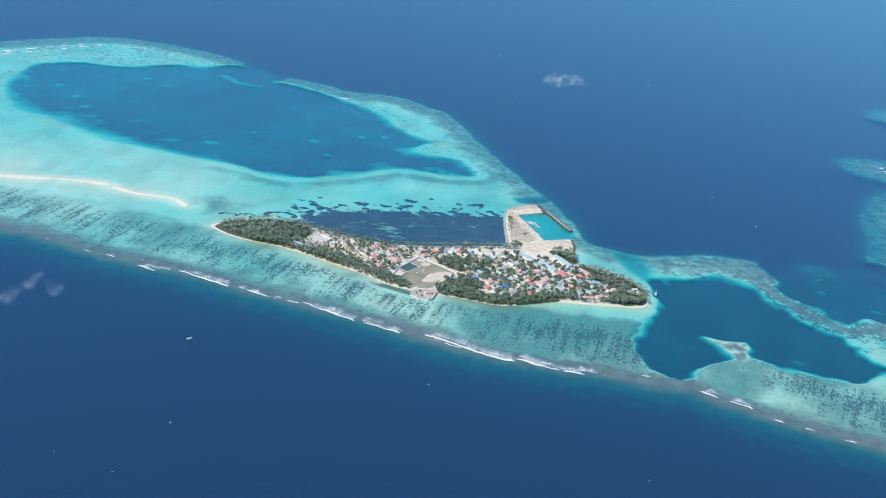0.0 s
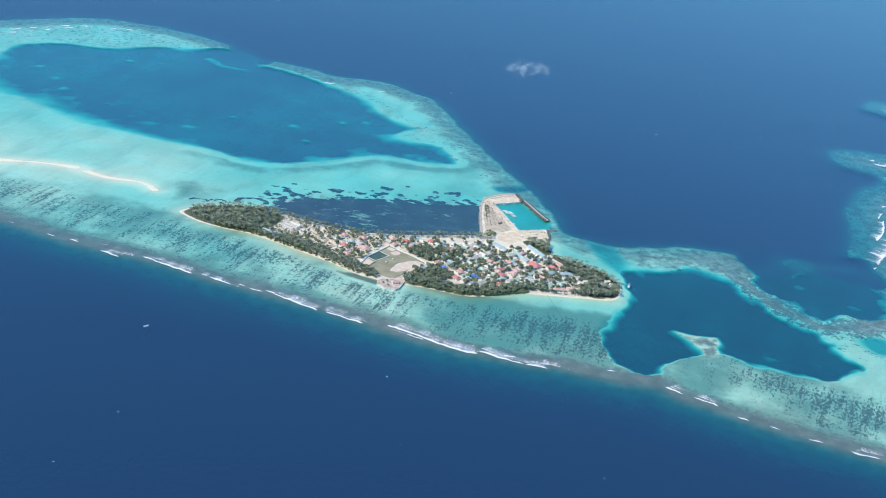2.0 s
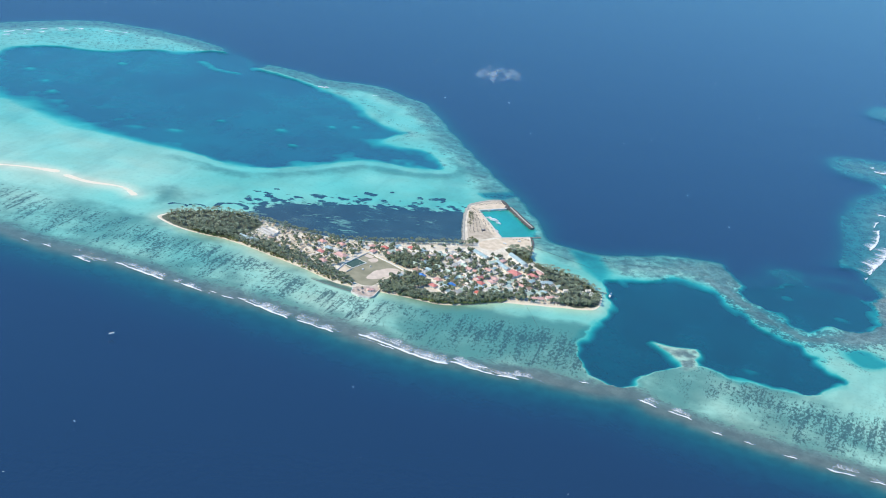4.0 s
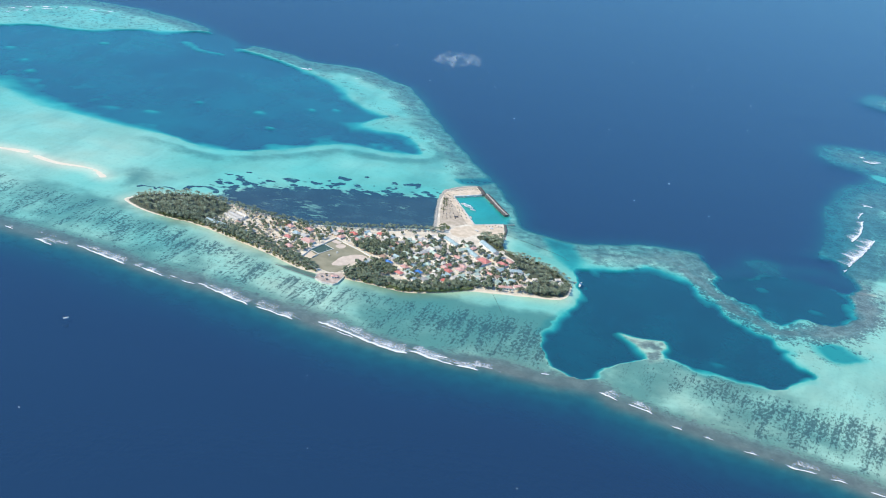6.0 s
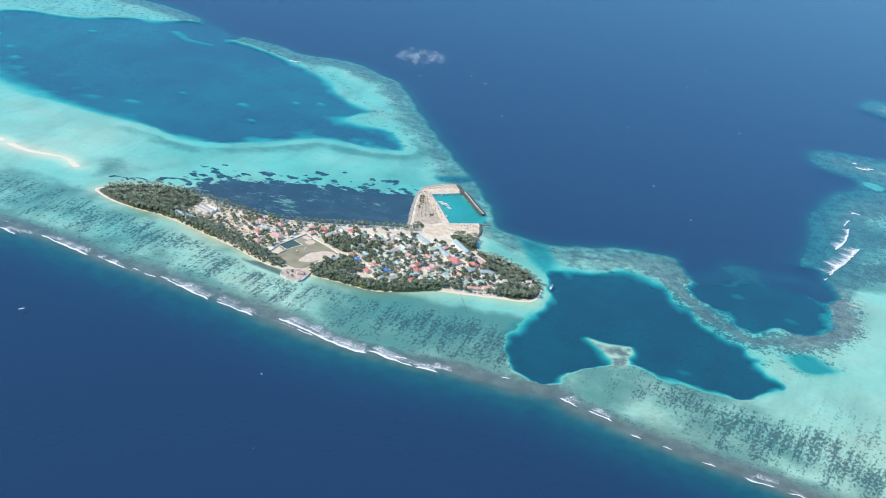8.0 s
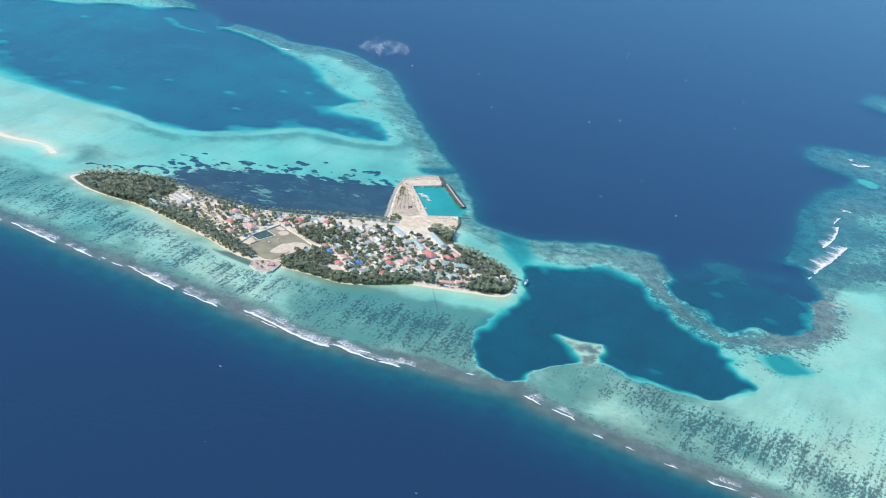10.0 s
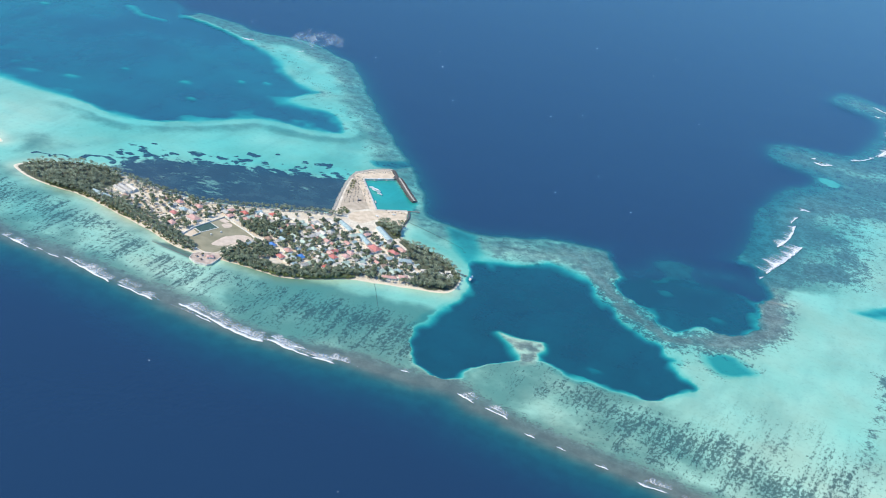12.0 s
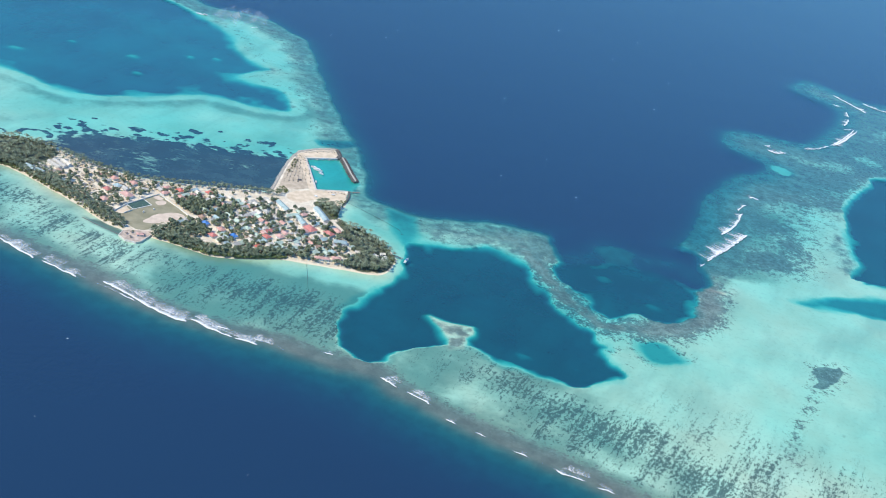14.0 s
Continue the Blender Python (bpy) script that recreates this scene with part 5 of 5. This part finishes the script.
# ---- cables on the reef ----
for label, line in (("dark cable laid over the reef from the harbour", "308,1758 353,1731 393,1704 396,1692 401,1696"), ("dark cable running from the beach over the reef", "286,1556 293,1528 301,1491")):
    cable = part("cable", bmesh.new(), PIPE)
    tagged(cable, label, "cable")
    bm = bmesh.new()
    pts = smooth(points(line), False, 3)
    tube(bm, [(x, y, 0.05) for x, y in pts], [0.13] * len(pts), 6)
    bm.to_mesh(cable.data), bm.free()


# ---- surf, whitecaps and clouds ----
def foam_material(name, scale, low, high, color=(0.82, 0.84, 0.84), drawn=0.55):
    m = Mat(name)
    uv = m.attr("foam_uv", True)
    parts = m.node("SeparateXYZ")
    m.put(uv, parts.inputs[0])
    lace = m.noise(m.scaled(uv, (scale, scale * drawn, 1.0)), 1.0, 6.0, 0.7)
    body = m.math("ADD", m.math("MULTIPLY", lace, 0.9), m.attr("thick"))
    cover = m.math("MULTIPLY", m.step(body, low, high), 0.9)
    clear = m.node("BsdfTransparent")
    mixed = m.node("MixShader")
    m.put(cover, mixed.inputs[0])
    m.put(clear.outputs[0], mixed.inputs[1]), m.put(m.bsdf.outputs[0], mixed.inputs[2])
    m.t.links.new(mixed.outputs[0], m.out.inputs[0])
    m.bump(lace, 0.4, 0.3)
    return m.finish(color, 0.9, 0.0, 0.2)


FOAM = foam_material("sea_foam", 0.42, 0.70, 1.22, (0.78, 0.80, 0.80))
SPRAY = foam_material("combed_foam", 0.32, 0.70, 1.05, (0.80, 0.82, 0.83), 0.14)


def breaker(line, width, seed, label="white breaking wave along the reef crest", flip=1.0, front=1.0, material=None):
    """A breaking wave: a lumpy roll of foam at the front and a thin, laced apron behind it."""
    line = smooth(points(line) if isinstance(line, str) else line, False, 8)
    step = np.concatenate([[0], np.cumsum(np.linalg.norm(np.diff(line, axis=0), axis=1))])
    n = max(6, int(step[-1] / 2.0))
    s = np.linspace(0, step[-1], n)
    mid = np.column_stack([np.interp(s, step, line[:, k]) for k in (0, 1)])
    way = np.gradient(mid, axis=0)
    side = np.column_stack([-way[:, 1], way[:, 0]]) / np.linalg.norm(way, axis=1)[:, None] * flip
    wob = rough_field(np.column_stack([s, s * 0 + seed * 31.7]), 16, seed, 3)
    wob2 = rough_field(np.column_stack([s, s * 0 + seed * 91.3]), 9, seed + 5, 3)
    ends = ramp(s, 0, 9) * (1 - ramp(s, s[-1] - 9, s[-1]))
    cols = np.array([-0.10, -0.06, 0.0, 0.07, 0.2, 0.45, 0.75, 1.0])
    roll = np.array([0.0, 0.5, 0.9, 0.6, 0.28, 0.15, 0.08, 0.02])
    thick = np.array([-0.1, 0.74, 0.8, 0.52, 0.36, 0.33, 0.26, -0.1])
    if material is not None:
        thick = thick - np.array([0, 0, 0, 0.0, 0.02, 0.05, 0.06, 0])
    reach = width * np.clip(1.15 + 0.8 * wob, 0.55, 1.7)
    verts, dens, uv = [], [], []
    for k in range(n):
        for c, r_, t_ in zip(cols, roll, thick):
            w = max(2.0, reach[k])
            p = mid[k] + side[k] * (c * w + 1.8 * wob2[k])
            verts.append((p[0], p[1], 0.12 + r_ * (0.7 + 0.3 * wob2[k])))
            dens.append((min(t_, 0.40) if front < 1 else t_) + 0.11 * wob[k] + 0.12 * wob2[k] + 0.03 - 0.6 * (1 - ends[k]))
            uv.append((s[k] + seed * 50, c * w, 0))
    m = len(cols)
    i = (np.arange(n - 1)[:, None] * m + np.arange(m - 1)[None]).ravel()
    me = raw_mesh("breaking_wave", np.array(verts), np.stack([i, i + m, i + m + 1, i + 1], 1))
    me.attributes.new("thick", "FLOAT", "POINT").data.foreach_set("value", np.array(dens, np.float32))
    me.attributes.new("foam_uv", "FLOAT_VECTOR", "POINT").data.foreach_set("vector", np.array(uv, np.float32).ravel())
    me.polygons.foreach_set("use_smooth", np.ones(len(me.polygons), bool))
    me.materials.append(material or FOAM)
    return tagged(new("breaking_wave", me), label, "wave", "breaking waves")


SOUTH_SURF = (("-336,1530 -302,1511", 9), ("-277,1524 -250,1511 -198,1487", 12), ("-179,1485 -154,1474", 8), ("-140,1472 -122,1468", 5), ("-91,1457 -62,1443 -21,1421", 13),
              ("-17,1422 10,1411 39,1400", 11), ("64,1406 103,1387 156,1360 187,1354", 16), ("182,1365 212,1350 244,1340", 12), ("240,1342 275,1337", 9),
              ("416,1325 441,1308", 9), ("449,1307 483,1290", 9), ("494,1271 514,1262", 7), ("530,1257 548,1250", 5), ("572,1238 594,1230", 8), ("604,1228 612,1224", 5), ("620,1220 635,1214 658,1210", 10), ("663,1206 690,1197", 9), ("705,1190 740,1176", 8),
              ("294,1340 303,1337", 4), ("344,1350 362,1348", 5), ("-480,1588 -466,1583", 5), ("-420,1562 -400,1555", 6), ("-385,1552 -365,1545", 5))
for n, (line, width) in enumerate(SOUTH_SURF):
    breaker(line, width * 1.15, 3 + n)
    if width > 8:                                                    # an older, spent line of foam behind the first
        back = points(line) + np.array([8.0 - 7 * (n % 3), 5.0 + 2 * (n % 2)])
        breaker(back, width * 0.8, 70 + n, "spent white foam behind a breaking wave", 1.0, 0.3)
crest_run = np.concatenate([[0], np.cumsum(np.linalg.norm(np.diff(CREST_LINE, axis=0), axis=1))])
lather, at, end = random.Random(23), *(np.interp(x, CREST_LINE[:, 0], crest_run) for x in (-350, 285))
while at < end:                                                      # thin foam left between the breaking waves
    size = lather.uniform(14, 48)
    way = np.column_stack([np.interp(at + size * np.arange(4) / 3, crest_run, CREST_LINE[:, k]) for k in (0, 1)])
    breaker(way + np.array([lather.uniform(-4, 5), lather.uniform(-4, 9)]), lather.uniform(5, 11), 120 + int(at), "spent white foam along the reef crest", 1.0, 0.3 if lather.random() < 0.75 else 1.0)
    at += size + lather.uniform(-8, 6)
FAR_SURF = (("851,1815 870,1845 886,1868 908,1904 932,1948", 13, 1), ("884,1924 903,1948 918,1978 937,2034", 9, 1), ("928,2034 940,2060 950,2072", 7, 1), ("956,2104 966,2112 979,2104", 9, 1), ("838,1790 849,1808", 4, 1),
            ("1030,2376 1048,2366 1072,2380", 11, 1), ("1044,2404 1026,2393", 7, 1),
            ("1174,2475 1209,2526 1257,2614", 9, -1), ("1182,2478 1215,2524 1262,2610", 10, 1), ("1111,2424 1144,2442 1174,2475", 5, 1), ("1257,2614 1240,2606 1226,2602", 9, 1),
            ("1236,2622 1248,2650 1259,2679", 9, 1), ("1262,2690 1264,2732", 6, 1), ("1260,2760 1250,2763 1238,2767", 4, 1), ("1255,2838 1280,2803 1316,2749", 7, 1), ("1318,2822 1345,2800 1378,2790", 9, 1),
            ("-664,2687 -690,2676", 8, 1), ("-700,2671 -724,2659", 8, 1), ("-733,2652 -752,2634", 8, 1), ("-760,2626 -778,2607", 9, 1), ("-786,2600 -812,2574", 8, 1), ("-820,2567 -850,2536", 9, 1), ("-862,2522 -905,2478", 9, 1),
            ("-690,2660 -716,2640", 7, 1), ("-730,2624 -745,2605", 8, 1), ("-757,2592 -772,2578", 7, 1), ("-784,2570 -806,2550", 8, 1), ("-820,2536 -846,2508", 7, 1),
            ("-566,2698 -590,2697", 8, 1), ("-600,2694 -628,2690", 8, 1), ("-87,2470 -122,2473", 6, 1), ("15,2464 -5,2447", 6, 1))
for n, (line, width, flip) in enumerate(FAR_SURF):
    breaker(line, width * 1.5, 40 + n, "white breaking wave on the far reef edge", flip, material=SPRAY)
    if width > 10:
        breaker(line, width * 2.1, 300 + n, "spent white foam behind a breaking wave on the far reef", flip, 0.3, SPRAY)

# whitecaps: short torn crests on the open ocean
spots, verts, faces, base = random.Random(5), [], [], 0
count = 0
while count < 60:
    x, y = spots.uniform(-700, 1300), spots.uniform(950, 3900)
    if float(inside(np.array([[x, y]]), REEF)[0]) > -70:
        continue
    count += 1
    size, k = spots.uniform(0.4, 1.15) * (1 if y < 2000 else 1.1), 9
    turn = spots.uniform(-0.5, 0.5)
    ring = [(size * (1.5 * math.cos(a)) * spots.uniform(0.6, 1.2), size * 0.5 * math.sin(a) * spots.uniform(0.6, 1.2)) for a in np.linspace(0, 2 * math.pi, k, False)]
    verts += [(x + u * math.cos(turn) - v * math.sin(turn), y + u * math.sin(turn) + v * math.cos(turn), 0.12) for u, v in ring] + [(x, y, 0.45)]
    faces += [(base + i, base + (i + 1) % k, base + k) for i in range(k)]
    base += k + 1
me = bpy.data.meshes.new("whitecaps")
me.from_pydata(verts, [], faces)
me.materials.append(plain("torn_crest", (0.80, 0.82, 0.83), 0.9, vary=0.1))
tagged(new("whitecaps", me), "scattered white wind crests on the open ocean", "waves", kind="stuff")


def cloud_material():
    m = Mat("thin_cloud")
    density = m.noise(m.place(), 0.13, 7.0, 0.72)
    cover = m.math("MULTIPLY", m.step(m.math("ADD", density, m.attr("thick")), 0.55, 1.7), 0.4)
    clear, mixed, thin = m.node("BsdfTransparent"), m.node("MixShader"), m.node("BsdfTranslucent")
    thin.inputs[0].default_value = (0.9, 0.92, 0.94, 1)
    half = m.node("MixShader")
    half.inputs[0].default_value = 0.5
    m.finish((0.9, 0.92, 0.94), 1.0, 0.0, 0.0)
    m.put(m.bsdf.outputs[0], half.inputs[1]), m.put(thin.outputs[0], half.inputs[2])
    m.put(cover, mixed.inputs[0])
    m.put(clear.outputs[0], mixed.inputs[1]), m.put(half.outputs[0], mixed.inputs[2])
    m.t.links.new(mixed.outputs[0], m.out.inputs[0])
    return m.m


CLOUD = cloud_material()


def cloud(x, y, z, size, seed, turn=0.0, thin=0.0):
    """A wisp: a few ragged, bulging veils, tilted one behind another."""
    r = random.Random(seed)
    verts, faces, dens, base = [], [], [], 0
    for k in range(4):
        cx, cy, lift = (k - 1.5) * 0.34 * size + r.uniform(-0.1, 0.1) * size, (k - 1.5) * 0.1 * size, r.uniform(-0.1, 0.1) * size
        w, d, n = size * r.uniform(0.42, 0.62), size * r.uniform(0.28, 0.42), 25
        u, v = (g.ravel() for g in np.meshgrid(np.linspace(-1, 1, n), np.linspace(-1, 1, n)))
        lump = rough_field(np.column_stack([u, v]) + 9.0 * k + seed, 0.7, seed + k, 4)
        torn = rough_field(np.column_stack([u, v]) + 5.0 * k + seed, 0.45, seed + 20 + k, 5)
        rim = np.hypot(u, v)
        px, py = cx + w * (u + 0.2 * lump), cy + 0.5 * d * v + 0.4 * d * lump
        pz = lift + d * (0.8 * v + 0.35 * lump)
        verts += list(zip(px, py, pz))
        dens += list(0.52 - 0.9 * rim**1.5 + 0.8 * torn - thin - 0.12 * abs(k - 1.2))
        i = (np.arange(n - 1)[:, None] * n + np.arange(n - 1)[None]).ravel() + base
        faces += np.stack([i, i + 1, i + n + 1, i + n], 1).tolist()
        base += n * n
    me = bpy.data.meshes.new("cloud")
    me.from_pydata([tuple(map(float, v)) for v in verts], [], faces)
    me.attributes.new("thick", "FLOAT", "POINT").data.foreach_set("value", np.array(dens, np.float32))
    me.polygons.foreach_set("use_smooth", np.ones(len(me.polygons), bool))
    me.materials.append(CLOUD)
    ob = tagged(new("cloud", me), "small torn wisp of white cloud over the ocean", "cloud", "clouds")
    ob.matrix_basis = pose(x, y, z, 0, 0, turn)


cloud(194, 1408, 358, 40, 3, 10)
cloud(122, 1420, 360, 12, 4, 60, 0.2)
cloud(-225, 690, 360, 34, 6, 25, 0.12)

# ---- trees, last of the large things ----
def rooted(spots, sink=0.0):
    """Keeps the places on dry land and clear of what stands there, and sets them on the ground."""
    if not spots:
        return []
    got = survey(np.array([(x, y) for x, y, *_ in spots], float))["land"]
    out = []
    for (x, y, turn, size), h in zip(spots, got):
        if h > 0.12 and not any(abs(x - a) < r + 1.5 and abs(y - b) < r + 1.5 and math.hypot(x - a, y - b) < r for a, b, r in taken):
            out.append((x, y, h - 0.05, turn, size))
    return out


def coast_band(near, far, spacing, seed, size, x_from, x_to, side):
    """Places along one shore of the island, between two distances from the waterline."""
    r = random.Random(seed)
    xy = np.array([(x + r.uniform(-0.45, 0.45) * spacing, y + r.uniform(-0.45, 0.45) * spacing) for x in np.arange(x_from, x_to, spacing) for y in np.arange(1505, 1755, spacing)])
    d = inside(xy, ISLE)
    middle = np.interp(xy[:, 0], (-260, -150, 0, 100, 200, 300, 400), (1692, 1690, 1620, 1600, 1620, 1620, 1600))
    ok = (d > near) & (d < far) & ((xy[:, 1] - middle) * side > 0)
    return [(x, y, r.uniform(0, 6.28), r.uniform(*size)) for (x, y), k in zip(xy, ok) if k]


def off_platform(spots):
    """Leaves the shore platform, the harbour ground and the field free."""
    xy = np.array([(x, y) for x, y, *_ in spots])
    ok = (inside(xy, edge, 20) < -1) & (inside(xy, FIELD, 20) < -1) & ((inside(xy, HARB, 20) < -2) | (xy[:, 1] < 1742)) & (inside(xy, SQUARE, 20) < -1)
    return [s for s, k in zip(spots, ok) if k]


palms = rooted(polygon_spots(EAST_GROVE, 6.6, 1, (0.85, 1.2)) + polygon_spots(HARBOUR_GROVE, 4.6, 2, (0.85, 1.2)) + polygon_spots(WEST_GROVE, 7.0, 3, (0.85, 1.25), 0.95)
               + polygon_spots(points("-138,1642 -62,1610 -45,1628 -72,1650 -95,1668 -132,1672"), 6.0, 43, (0.7, 1.1), 0.75) + polygon_spots(points("-118,1690 -70,1690 -20,1690 -30,1702 -75,1712 -112,1708"), 6.0, 44, (0.7, 1.1), 0.7)
               + off_platform(coast_band(4.5, 17, 5.2, 4, (0.75, 1.1), -125, 215, 1) + coast_band(6.5, 30, 4.4, 5, (0.75, 1.1), -200, 45, -1)
                              + coast_band(4.7, 24, 5.0, 6, (0.75, 1.15), 85, 250, -1) + coast_band(9, 22, 5.2, 16, (0.75, 1.05), 250, 392, -1)))
plant(palms, PALMS, "coconut_palm", "coconut palms with arching grey-green fronds", "palm", "coconut palms", 290, PALM_LEAF)
village_xy = polygon_spots(VILLAGE, 5.6, 7, (0.7, 1.25), 0.58)
open_ground = np.array([(x, y) for x, y, *_ in village_xy])
clear = (inside(open_ground, FIELD) < -3) & (inside(open_ground, SQUARE) < -1)
for road in ROADS:
    clear &= along(open_ground, road)[0] > 4.5
west_sand = np.clip(1.4 * np.exp(-(((open_ground[:, 0] + 25) / 70) ** 2 + ((open_ground[:, 1] - 1660) / 36) ** 2)), 0, 1)
lucky = np.random.RandomState(4).rand(len(open_ground)) > 0.34 * west_sand
broad = rooted([s for s, ok in zip(village_xy, clear & lucky) if ok] + polygon_spots(WOODED, 6.2, 27, (0.8, 1.35)) + polygon_spots(points("86,1556 96,1584 121,1602 142,1592 150,1566 120,1545"), 5.0, 28, (0.8, 1.3), 0.9) + off_platform(coast_band(4.6, 25, 4.6, 8, (0.8, 1.25), 85, 165, -1) + coast_band(6, 26, 4.6, 48, (0.8, 1.25), 165, 250, -1) + coast_band(10, 22, 6.0, 18, (0.8, 1.2), 250, 380, -1) + coast_band(8, 34, 7.0, 9, (0.7, 1.0), -180, 45, -1)))
plant(broad, TREES, "leafy_tree", "broad dark green trees between the houses", "tree", "village trees", 290, TREE_LEAF)
low_green = rooted(coast_band(4.4, 15, 4.2, 54, (0.5, 0.9), 300, 404, 1) + polygon_spots(HARBOUR_GROVE, 4.5, 55, (0.5, 0.85), 0.8) + coast_band(4.4, 11, 4.4, 53, (0.6, 1.0), -246, -120, 1) + polygon_spots(points("-88,1640 -88,1690 -30,1692 40,1684 20,1620 -40,1616"), 6.5, 52, (0.35, 0.75), 0.6) + polygon_spots(WEST_GROVE, 9.5, 41, (0.4, 0.8), 0.4) + off_platform(coast_band(5.2, 12, 4.5, 42, (0.5, 1.0), -200, 45, -1)) + polygon_spots(points("50,1528 58,1538 66,1540 60,1530"), 3.0, 14, (0.6, 1.0)) + polygon_spots(points("100,1531 120,1526 165,1516 210,1527 255,1547 250,1554 211,1538 166,1526 121,1535"), 3.4, 45, (0.8, 1.3)) + polygon_spots(points("160,1519 160,1530 211,1541 262,1556 262,1549 211,1530"), 3.0, 10, (0.8, 1.4)) + polygon_spots(points("-205,1658 -182,1651 -130,1634 -61,1599 -61,1606 -126,1644 -190,1664"), 4.0, 11, (0.6, 1.0))
                   + polygon_spots(points("205,1735 222,1742 216,1762 204,1762"), 4.0, 12, (0.6, 1.0)) + polygon_spots(points("204,1815 212,1815 214,1870 207,1870"), 4.0, 13, (0.4, 0.8)))
plant(low_green, SHRUBS, "shrub", "light green shore shrubs", "shrub", "shore shrubs", 120, SHRUB_LEAF)
